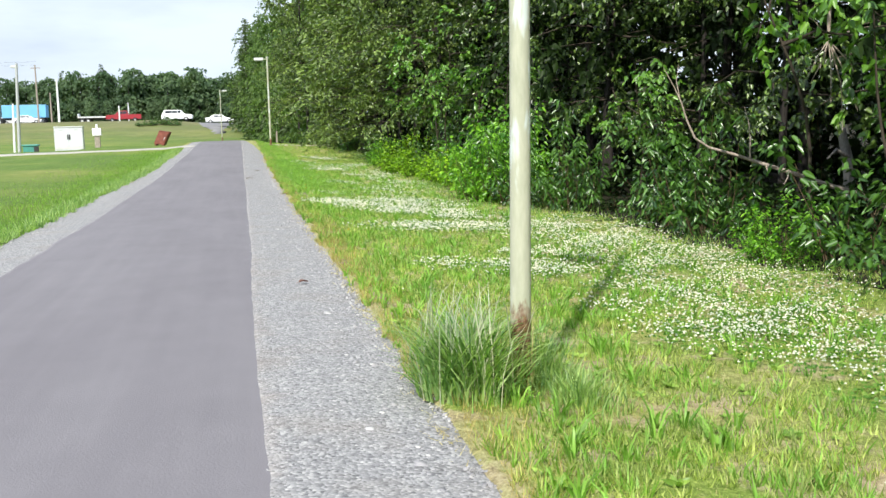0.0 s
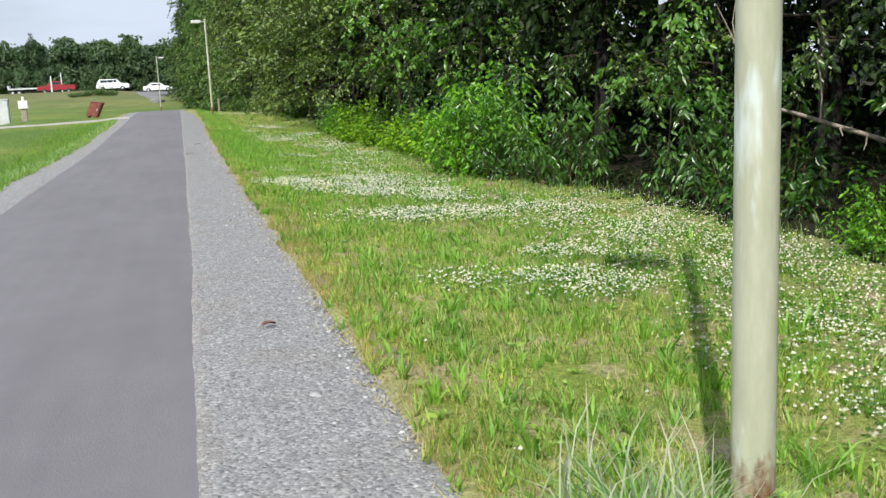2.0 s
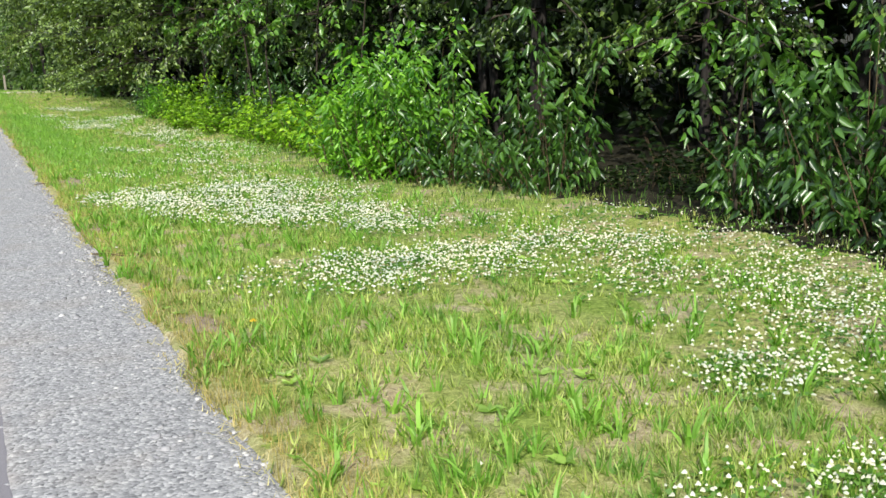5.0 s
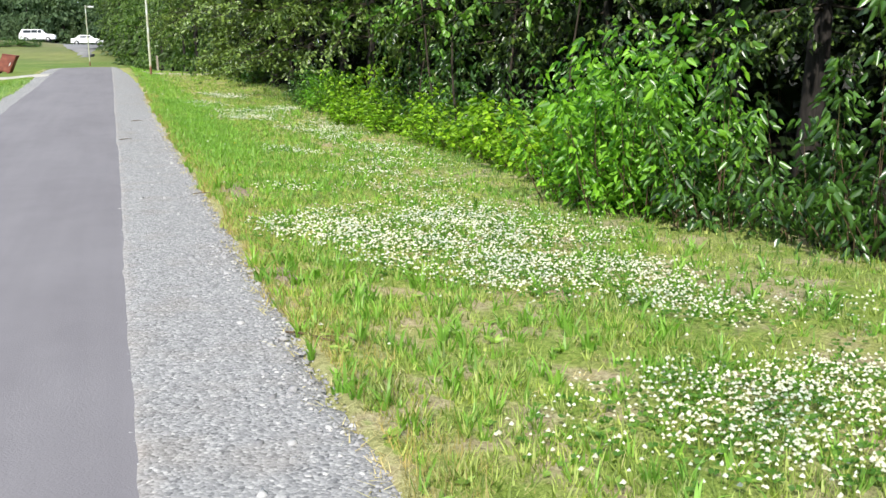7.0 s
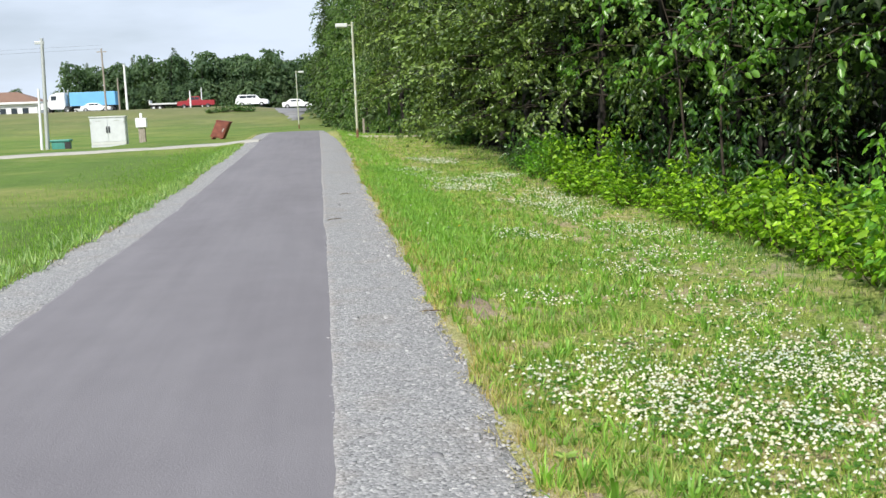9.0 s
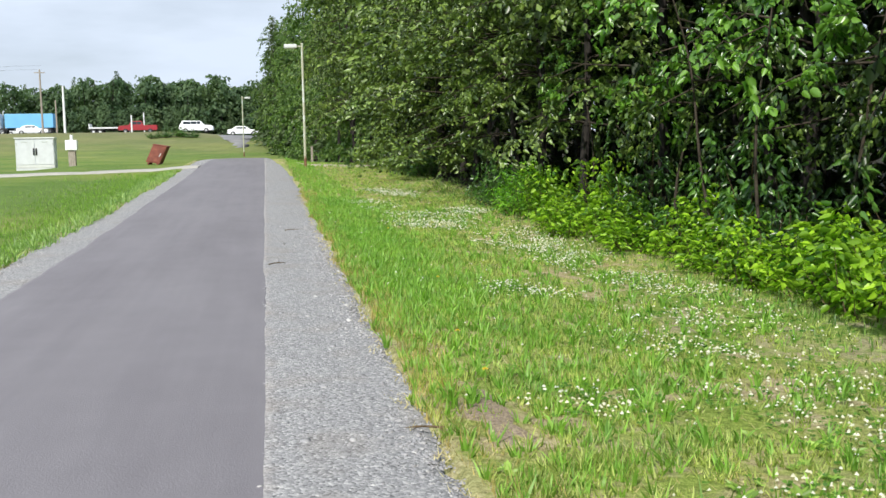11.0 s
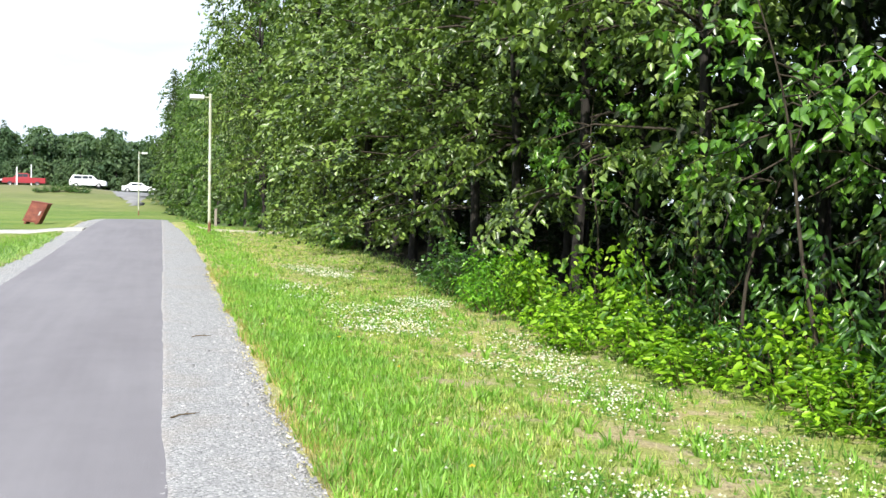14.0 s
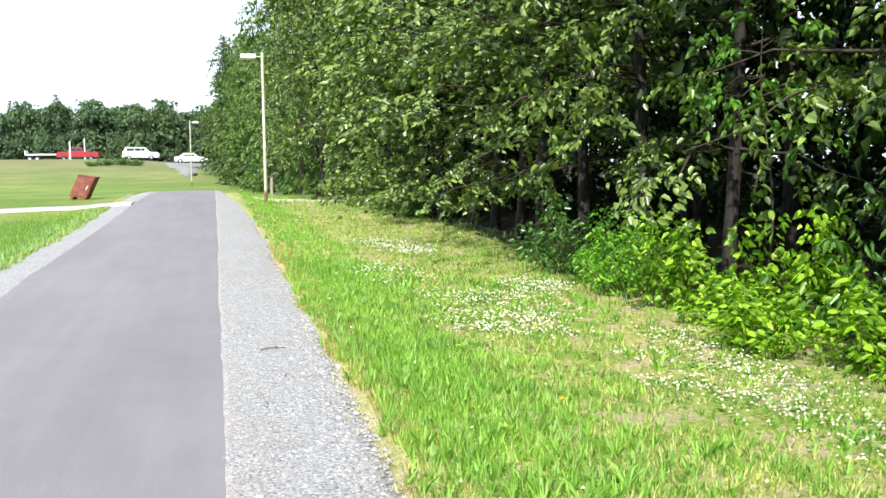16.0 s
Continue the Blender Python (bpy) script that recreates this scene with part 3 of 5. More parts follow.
# ---------------------------------------------------------------- trees and shrubs
def tree_shape(seed, height, reach, low, n_limbs, per_limb, leaf, trunk_r, bias=1.6, spread=0.34, lean=0.25, kind=4, droop=0.35, top=None):
    """Arrays of one broadleaf tree: trunk, limbs and leaves. bias over 1 puts more limbs low down."""
    rng = np.random.default_rng(seed)
    s = np.linspace(0, 1, 12)
    bend = rng.normal(size=2) * lean
    tx, ty = bend[0] * s ** 1.5 + 0.06 * np.sin(s * 9 + seed), bend[1] * s ** 1.5 + 0.06 * np.cos(s * 8 + seed)
    tz = s * height * 0.96 - 0.3
    trunk = tube_arrays(np.stack([tx, ty, tz], -1), trunk_r * (1.18 - s) * np.where(s < 0.03, 1.35, 1.0), 9)
    limbs, cen, ali, siz = [], [], [], []
    for i in range(n_limbs):
        q = rng.random() ** bias
        h = low + ((top or height * 0.97) - low) * q
        az = rng.random() * 2 * math.pi
        ln = reach * (0.45 + 0.65 * rng.random()) * (1.0 - 0.72 * max(0.0, (h - low) / (height - low)) ** 1.7)
        rise = 0.15 + 0.65 * rng.random() if h > low + 1.2 else -0.05 + 0.4 * rng.random()
        k = np.linspace(0, 1, 6)
        base = np.array([np.interp(h, tz, tx), np.interp(h, tz, ty), h])
        out = np.array([math.cos(az), math.sin(az), 0])
        p = base + out * (k * ln)[:, None] + np.array([0, 0, 1.0]) * (ln * (rise * k - droop * k * k))[:, None]
        p[1:-1] += rng.normal(size=(4, 3)) * 0.05
        jump = 5 if leaf > 0.25 else 2 if leaf > 0.15 else 1
        limbs.append(tube_arrays(p[::jump], (0.019 * (1.05 - k) * (ln / 2) + 0.003)[::jump], 3 if jump > 1 else 4))
        n = max(10, int(per_limb * (0.35 + ln / reach)))
        shoots = max(4, int(n / 15))
        tk = 0.22 + 0.78 * rng.random(shoots) ** 0.8
        to = unit(rng.normal(size=(shoots, 3)) * np.array([1, 1, 0.55]) + out * 0.6)
        which = rng.integers(0, shoots, n)
        along_tw = 0.08 + 0.92 * rng.random(n)
        root = np.stack([np.interp(tk[which], k, p[:, c]) for c in range(3)], -1)
        tl = (spread * (1.0 + 1.5 * rng.random(shoots)))[which]
        c = root + to[which] * (along_tw * tl)[:, None] + rng.normal(size=(n, 3)) * 0.10 * spread
        c[:, 2] -= 0.6 * along_tw ** 2 * tl
        flank = np.cross(to[which], np.array([0, 0, 1.0])) * np.where(rng.random(n) < 0.5, -1, 1)[:, None]
        cen.append(c)
        ali.append(to[which] * 0.45 + flank * 0.55 + rng.normal(size=(n, 3)) * 0.28 + np.array([0, 0, -0.55]))
        siz.append(leaf * (0.6 + 0.65 * rng.random(n)))
    cen, ali, siz = np.concatenate(cen), np.concatenate(ali), np.concatenate(siz)
    keep = cen[:, 2] > 0.15
    return trunk, join_arrays(limbs), leaves(cen[keep], ali[keep], siz[keep], rng, kind)


def build_tree(name, label, group, leaf_mat, bark, **shape):
    upper = shape.pop("upper", None)
    trunk, limbs, leaf = tree_shape(**shape)
    top_leaf = None
    if upper:
        _, more_limbs, top_leaf = tree_shape(**{**shape, **upper})
        limbs = join_arrays([limbs, more_limbs])
    root = thing(name, label, "tree", group)
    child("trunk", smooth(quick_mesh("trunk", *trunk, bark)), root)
    tagged(child("branchwork", smooth(quick_mesh("branchwork", *limbs, M_BRANCH)), root), kind="stuff")
    child("crown", quick_mesh("crown", *leaf, leaf_mat), root)
    if top_leaf:
        child("treetop", quick_mesh("treetop", *top_leaf, leaf_mat), root)
    return root


def spruce_shape(seed, height, reach):
    rng = np.random.default_rng(seed)
    s = np.linspace(0, 1, 8)
    trunk = tube_arrays(np.stack([s * 0, s * 0, s * height - 0.3], -1), 0.14 * (1.05 - s), 7)
    cen, ali, siz = [], [], []
    z = 0.8
    while z < height:
        t = z / height
        r = reach * (1 - t) ** 0.85 + 0.12
        m = int(7 + 11 * (1 - t))
        for az in rng.random(m) * 2 * math.pi:
            L = r * (0.7 + 0.4 * rng.random())
            k = np.arange(0.15, 1.0, 0.2)
            out = np.array([math.cos(az), math.sin(az), -0.28])
            cen.append(out * (k * L)[:, None] + np.array([0, 0, z]) + rng.normal(size=(len(k), 3)) * 0.1)
            ali.append(np.tile(out, (len(k), 1)) + rng.normal(size=(len(k), 3)) * 0.45)
            siz.append(np.full(len(k), 0.74 * (0.32 + 0.68 * (1 - t))) * (0.7 + 0.5 * rng.random(len(k))))
        z += 0.42 if t < 0.7 else 0.26
    return trunk, leaves(np.concatenate(cen), np.concatenate(ali), np.concatenate(siz), rng, 4, 0.5)


def build_spruce(label, group, seed, height, reach):
    trunk, needles = spruce_shape(seed, height, reach)
    root = thing("conifer", label, "tree", group)
    child("trunk", smooth(quick_mesh("trunk", *trunk, M_BARK)), root)
    child("crown", quick_mesh("crown", *needles, M_SPRUCE), root)
    return root


def build_shrub(label, group, leaf_mat, seed, height, radius, n_stems, per_stem, leaf, kind=8, width=0.60, hang=0.25):
    """A leafy shrub: many stems from one foot, broad pointed leaves all along them."""
    rng = np.random.default_rng(seed)
    stems, cen, ali, siz = [], [], [], []
    for i in range(n_stems):
        az, r = rng.random() * 2 * math.pi, radius * math.sqrt(rng.random())
        foot = np.array([math.cos(az) * r * 0.55, math.sin(az) * r * 0.55, -0.05])
        h = height * (0.30 + 1.0 * rng.random() ** 1.4) * (1 - 0.3 * (r / radius) ** 2)
        k = np.linspace(0, 1, 6)
        out = np.array([math.cos(az), math.sin(az), 0])
        p = foot + out * (r * 0.6 * k ** 1.4)[:, None] + np.array([0, 0, h]) * k[:, None]
        p[1:] += rng.normal(size=(5, 3)) * np.array([0.05, 0.05, 0.02])
        stems.append(tube_arrays(p[::2], (0.009 * (1.1 - k))[::2], 3))
        n = int(per_stem * (0.6 + 0.5 * h / height))
        kk = 1 - rng.random(n) ** 1.5 * 0.9
        c = np.stack([np.interp(kk, k, p[:, a]) for a in range(3)], -1)
        aa = rng.random(n) * 2 * math.pi
        o = np.stack([np.cos(aa), np.sin(aa), 0.05 + rng.normal(size=n) * 0.3], -1)
        c += unit(o) * (0.02 + 0.12 * rng.random(n))[:, None]
        cen.append(c)
        ali.append(o + np.array([-0.15, -0.1, -hang]))
        siz.append(leaf * (0.55 + 0.7 * rng.random(n)))
    cen, ali, siz = np.concatenate(cen), np.concatenate(ali), np.concatenate(siz)
    keep = cen[:, 2] > 0.03
    root = thing("shrub", label, "shrub", group)
    tagged(child("stemwork", smooth(quick_mesh("stemwork", *join_arrays(stems), M_TWIG)), root), kind="stuff")
    child("foliage", quick_mesh("foliage", *leaves(cen[keep], ali[keep], siz[keep], rng, kind, width, 0.12, 1.3), leaf_mat), root)
    return root


class Planter:
    """Plants copies of a few built plants; the first of each is the built one itself."""

    def __init__(self, makers):
        self.makers, self.first, self.used = makers, {}, set()

    def put(self, which, x, y, turn=0.0, size=1.0, tall=1.0, tip=0.0):
        if which not in self.first:
            self.first[which] = self.makers[which]()
        m = Matrix.Translation((x, y, float(ground_z(x, y)))) @ Matrix.Rotation(turn, 4, "Z") @ Matrix.Rotation(tip, 4, "X") @ Matrix.Diagonal((size, size, size * tall, 1))
        ob = self.first[which]
        if which in self.used:
            ob = copy_thing(ob, m)
        ob.matrix_basis = m
        self.used.add(which)
        return ob


EDGE_LABEL = "tall green poplar with glossy leaves at the wood's edge"
BACK_LABEL = "poplar inside the wood, its leaves coloured darker for shade"
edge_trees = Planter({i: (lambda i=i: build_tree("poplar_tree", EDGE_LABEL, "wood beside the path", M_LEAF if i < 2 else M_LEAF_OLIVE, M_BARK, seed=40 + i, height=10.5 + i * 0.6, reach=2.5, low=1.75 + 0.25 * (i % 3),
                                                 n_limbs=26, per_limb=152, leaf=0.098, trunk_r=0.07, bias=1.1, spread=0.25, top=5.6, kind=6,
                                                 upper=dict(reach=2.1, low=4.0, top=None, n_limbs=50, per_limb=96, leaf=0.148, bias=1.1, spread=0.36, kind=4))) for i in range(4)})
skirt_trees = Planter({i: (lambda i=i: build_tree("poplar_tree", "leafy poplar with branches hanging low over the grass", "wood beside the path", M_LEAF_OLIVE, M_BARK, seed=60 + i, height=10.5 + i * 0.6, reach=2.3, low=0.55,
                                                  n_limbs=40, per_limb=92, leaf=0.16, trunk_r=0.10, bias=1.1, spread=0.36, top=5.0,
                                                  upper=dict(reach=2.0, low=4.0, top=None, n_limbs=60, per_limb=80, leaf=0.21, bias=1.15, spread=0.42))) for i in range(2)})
back_trees = Planter({i: (lambda i=i: build_tree("poplar_tree", BACK_LABEL, "wood beside the path", M_LEAF_SHADE, M_BARK, seed=70 + i, height=11.5 + i * 0.7, reach=2.6, low=2.3,
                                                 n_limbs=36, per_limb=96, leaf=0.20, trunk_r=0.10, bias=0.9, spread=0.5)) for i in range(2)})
deep_trees = Planter({i: (lambda i=i: build_tree("poplar_tree", BACK_LABEL, "wood beside the path", M_LEAF_SHADE, M_BARK, seed=75 + i, height=11.5 + i * 0.7, reach=2.6, low=2.3,
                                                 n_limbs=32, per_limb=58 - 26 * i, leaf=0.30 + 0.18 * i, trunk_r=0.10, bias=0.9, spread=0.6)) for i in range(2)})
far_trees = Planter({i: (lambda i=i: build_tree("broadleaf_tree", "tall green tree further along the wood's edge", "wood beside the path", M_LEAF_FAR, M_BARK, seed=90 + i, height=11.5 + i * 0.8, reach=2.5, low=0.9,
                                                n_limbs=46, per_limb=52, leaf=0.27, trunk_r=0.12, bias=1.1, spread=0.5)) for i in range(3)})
line_trees = Planter({i: (lambda i=i: build_tree("broadleaf_tree", "distant dark green tree behind the highway", "distant tree line", M_LEAF_HAZE, M_BARK, seed=120 + i, height=10.4 + i * 0.7, reach=2.4, low=0.2,
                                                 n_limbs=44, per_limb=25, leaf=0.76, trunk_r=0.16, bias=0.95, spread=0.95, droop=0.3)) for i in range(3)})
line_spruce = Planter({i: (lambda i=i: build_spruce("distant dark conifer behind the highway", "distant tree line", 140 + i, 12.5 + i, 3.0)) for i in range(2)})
near_spruce = Planter({0: lambda: build_spruce("tall dark conifer rising from the wood's edge", "wood beside the path", 150, 13.0, 2.2)})

prng = random.Random(7)
for k, y in enumerate(np.arange(3.0, 62, 2.35)):
    x = float(hedge_x(y)) + (3.6 if y < 22 else 2.6 if y < 29 else 1.5 if y < 36 else 1.1 if y < 48 else 0.95) + prng.uniform(-0.25, 0.45)
    wide = 1.4 if 36 < y < 52 else 1.15 if y > 30 else 1.0
    (edge_trees if y < 48 else skirt_trees).put(k % 2 if y < 29 or y > 48 else 2 + k % 2, x, float(y) + prng.uniform(-0.5, 0.5), prng.uniform(0, 6.28), prng.uniform(0.9, 1.1) * wide, prng.uniform(0.95, 1.1) / wide ** 1.2)
for row, (dx, step) in enumerate(((4.2, 2.4), (7.0, 3.0), (10.5, 3.6))):
    for k, y in enumerate(np.arange(-4.0 + row, 66, step)):
        (back_trees if row == 0 else deep_trees).put(k % 2 if row == 0 else row - 1, float(hedge_x(y)) + dx + prng.uniform(-0.8, 0.8), float(y) + prng.uniform(-0.8, 0.8), prng.uniform(0, 6.28), prng.uniform(0.9, 1.15), prng.uniform(0.95, 1.15))
for k, y in enumerate(np.arange(62, 136, 3.2)):
    for r in range(2 if k % 2 == 0 else 1):
        far_trees.put((k + r) % 3, float(hedge_x(y)) + 1.1 - 0.02 * (y - 62) - 1.3 * min(1.0, max(0.0, (y - 66) / 22)) + r * 3.4 + prng.uniform(-0.5, 0.6), float(y) + prng.uniform(-1, 1), prng.uniform(0, 6.28), prng.uniform(0.9, 1.12), prng.uniform(0.95, 1.12))
for k, (x, y, s, t) in enumerate(((4.4, 63.5, 1.28, 1.0), (4.7, 68.5, 1.2, 1.05), (4.6, 75.0, 1.15, 1.05))):
    edge_trees.put(2 + k % 2, x, y, prng.uniform(0, 6.28), s, t)
for k, (x, y, s) in enumerate(((0.9, 121.5, 0.78), (0.3, 127.0, 0.62), (2.3, 118.0, 0.95))):
    far_trees.put(k % 3, x, y, prng.uniform(0, 6.28), s, 1.0)
for x, y, s in ((1.35, 125, 1.06), (2.1, 128.5, 0.9), (3.0, 112, 1.0), (4.2, 105, 0.92), (3.0, 121, 1.08), (5.6, 84, 0.98), (2.6, 131, 1.05)):
    near_spruce.put(0, x, y, prng.uniform(0, 6.28), s)
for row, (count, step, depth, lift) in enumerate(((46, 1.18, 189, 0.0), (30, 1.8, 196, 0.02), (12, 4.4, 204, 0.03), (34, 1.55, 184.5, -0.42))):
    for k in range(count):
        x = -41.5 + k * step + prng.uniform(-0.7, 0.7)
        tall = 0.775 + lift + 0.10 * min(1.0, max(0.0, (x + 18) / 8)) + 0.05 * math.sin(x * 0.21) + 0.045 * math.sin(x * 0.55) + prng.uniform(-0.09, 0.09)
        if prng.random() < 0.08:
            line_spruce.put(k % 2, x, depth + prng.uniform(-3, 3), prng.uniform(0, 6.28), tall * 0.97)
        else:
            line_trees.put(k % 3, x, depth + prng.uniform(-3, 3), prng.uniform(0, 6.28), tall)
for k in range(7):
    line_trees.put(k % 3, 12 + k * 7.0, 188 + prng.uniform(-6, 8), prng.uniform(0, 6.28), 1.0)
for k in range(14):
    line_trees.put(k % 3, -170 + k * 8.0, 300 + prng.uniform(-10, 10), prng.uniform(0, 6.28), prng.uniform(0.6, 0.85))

shrubs = Planter({
    0: lambda: build_shrub("bright yellow-green leafy shrub at the wood's edge", "shrubs along the wood", M_SHRUB, 201, 1.0, 0.75, 27, 40, 0.115, hang=0.42),
    1: lambda: build_shrub("bright yellow-green leafy shrub at the wood's edge", "shrubs along the wood", M_SHRUB, 202, 1.2, 0.8, 28, 40, 0.122, hang=0.5),
    2: lambda: build_shrub("dark green glossy shrub at the wood's edge", "shrubs along the wood", M_SHRUB_DARK, 203, 1.25, 0.8, 26, 36, 0.115, width=0.42, hang=0.7),
    3: lambda: build_shrub("low green shrub at the wood's edge", "shrubs along the wood", M_SHRUB_DARK, 204, 0.7, 0.6, 32, 28, 0.10),
    5: lambda: build_shrub("lush green leafy bush standing out at the wood's edge", "shrubs along the wood", M_SHRUB_MID, 206, 1.2, 0.8, 38, 56, 0.095, width=0.45, hang=0.5),
    4: lambda: build_shrub("undergrowth added inside the wood, leaves coloured darker for shade", "undergrowth of the wood", M_LEAF_SHADE, 205, 2.2, 1.3, 14, 22, 0.34, 4),
    6: lambda: build_shrub("undergrowth added inside the wood, leaves coloured darker for shade", "undergrowth of the wood", M_LEAF_SHADE, 207, 1.6, 1.2, 17, 26, 0.16, 6),
})
# kind, distance behind the hedge line, way along the path, size, tallness
# kind 6: dark-leaved fill added in gaps that show only shade
SHRUBS = [(2, 0.5, 6.6, 1.0, 1.1), (2, 0.9, 8.3, 1.1, 0.95), (5, 0.25, 8.9, 0.62, 0.9), (2, 0.25, 11.7, 0.95, 1.2), (2, 0.35, 12.6, 1.0, 1.45), (2, 0.2, 13.35, 0.85, 1.5), (6, 1.0, 14.9, 0.45, 0.6), (6, 1.1, 15.7, 0.45, 0.6), (6, 0.9, 14.3, 0.4, 0.55), (6, 1.0, 10.6, 0.45, 0.5), (6, 1.3, 9.6, 0.5, 0.5), (6, 1.5, 14.4, 0.6, 0.7), (6, 1.7, 15.3, 0.65, 0.7), (6, 2.3, 13.8, 0.7, 0.8), (6, 2.4, 16.2, 0.7, 0.8), (6, 1.7, 10.0, 0.6, 0.55), (6, 2.2, 9.0, 0.6, 0.6),
          (2, 0.45, 16.3, 0.9, 1.3), (2, 0.7, 17.0, 0.9, 1.2), (2, 0.8, 17.9, 0.95, 1.1), (5, 0.6, 18.7, 1.05, 1.3), (5, 1.2, 19.0, 1.1, 1.45), (5, 0.55, 19.6, 0.95, 1.1),
          (0, 0.5, 20.6, 0.85, 0.85), (5, 1.2, 21.6, 0.9, 1.0), (2, 1.5, 24.6, 0.9, 1.1), (2, 1.5, 27.2, 0.95, 1.15), (2, 1.3, 29.6, 0.9, 1.2), (0, 0.4, 21.6, 0.85, 0.72), (1, 0.4, 22.6, 0.8, 0.68), (0, 0.35, 23.6, 0.85, 0.72), (2, 1.0, 23.2, 0.85, 0.75), (0, 0.35, 24.6, 0.85, 0.78), (1, 0.4, 25.6, 0.8, 0.8),
          (2, 1.05, 26.0, 0.9, 0.85), (0, 0.35, 26.7, 0.8, 0.85), (0, 0.35, 27.7, 0.85, 0.85), (2, 1.0, 28.4, 0.9, 0.95), (1, 0.35, 28.8, 0.8, 0.8), (0, 0.35, 29.9, 0.8, 0.85), (2, 0.9, 30.6, 0.9, 1.2),
          (0, 0.35, 31.0, 0.75, 0.85), (1, 0.8, 31.9, 0.85, 1.15), (0, 0.35, 32.4, 0.7, 0.8), (0, 0.6, 33.4, 0.8, 1.0), (5, 0.5, 34.5, 0.85, 0.95), (5, 0.5, 35.7, 0.8, 0.85), (2, 0.45, 36.9, 0.8, 0.9),
          (3, 0.4, 38.2, 1.0, 1.0), (3, 0.6, 39.6, 1.0, 1.0), (3, 0.5, 51.0, 1.2, 1.2), (3, 0.4, 55.0, 1.3, 1.2), (3, 0.4, 60.0, 1.4, 1.3), (3, 0.3, 67.0, 1.5, 1.3), (3, 0.3, 76.0, 1.6, 1.4)]
for which, dx, y, size, tall in SHRUBS:
    shrubs.put(which, float(hedge_x(y)) + dx + prng.uniform(-0.15, 0.2 if y < 20 else 0.45), y, prng.uniform(0, 6.28), size * prng.uniform(0.9, 1.12), tall * (prng.uniform(0.82, 1.2) if y < 20 else prng.uniform(0.7, 1.4)))

for x, y, s in ((-11.2, 134.0, 1.5), (-9.6, 134.6, 1.7), (-8.2, 134.2, 1.4), (-12.6, 133.4, 1.1), (1.2, 128.0, 1.3)):
    shrubs.put(3, x, y, prng.uniform(0, 6.28), s, 0.9)
# rows of dark-leaved undergrowth added behind, so the wood's gaps read as shade
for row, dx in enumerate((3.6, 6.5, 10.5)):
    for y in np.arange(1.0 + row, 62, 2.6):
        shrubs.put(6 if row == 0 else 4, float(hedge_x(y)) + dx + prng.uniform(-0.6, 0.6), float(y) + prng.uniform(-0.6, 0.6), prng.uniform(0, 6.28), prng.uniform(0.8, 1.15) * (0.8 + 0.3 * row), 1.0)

saplings = Planter({i: (lambda i=i: build_tree("sapling", "young poplar with large bright green leaves leaning into the light", "saplings along the wood", M_SAPLING, M_BRANCH, seed=240 + i, height=4.6 - 0.4 * i, reach=1.2, low=1.9,
                                               n_limbs=12, per_limb=44, leaf=0.115, trunk_r=0.022, bias=0.8, spread=0.24, lean=0.35, droop=0.5, kind=8)) for i in range(3)})
for k, (dx, y, s) in enumerate(((0.7, 26.2, 1.05), (0.95, 27.7, 1.1), (0.9, 9.4, 1.2), (1.2, 7.2, 1.25), (1.0, 8.0, 0.95), (0.15, 13.5, 0.72), (1.8, 23.4, 1.0), (1.2, 25.4, 1.1), (1.0, 29.2, 1.0), (1.3, 32.6, 0.85))):
    saplings.put(k % 3, float(hedge_x(y)) + dx, y, prng.uniform(0, 6.28), s, 1.0)


def tubed(name, paths, material, parent, label="", sides=7):
    v, f = join_arrays([tube_arrays(p, r, sides) for p, r in paths])
    return child(name, smooth(quick_mesh(name, v, f, material)), parent, label)


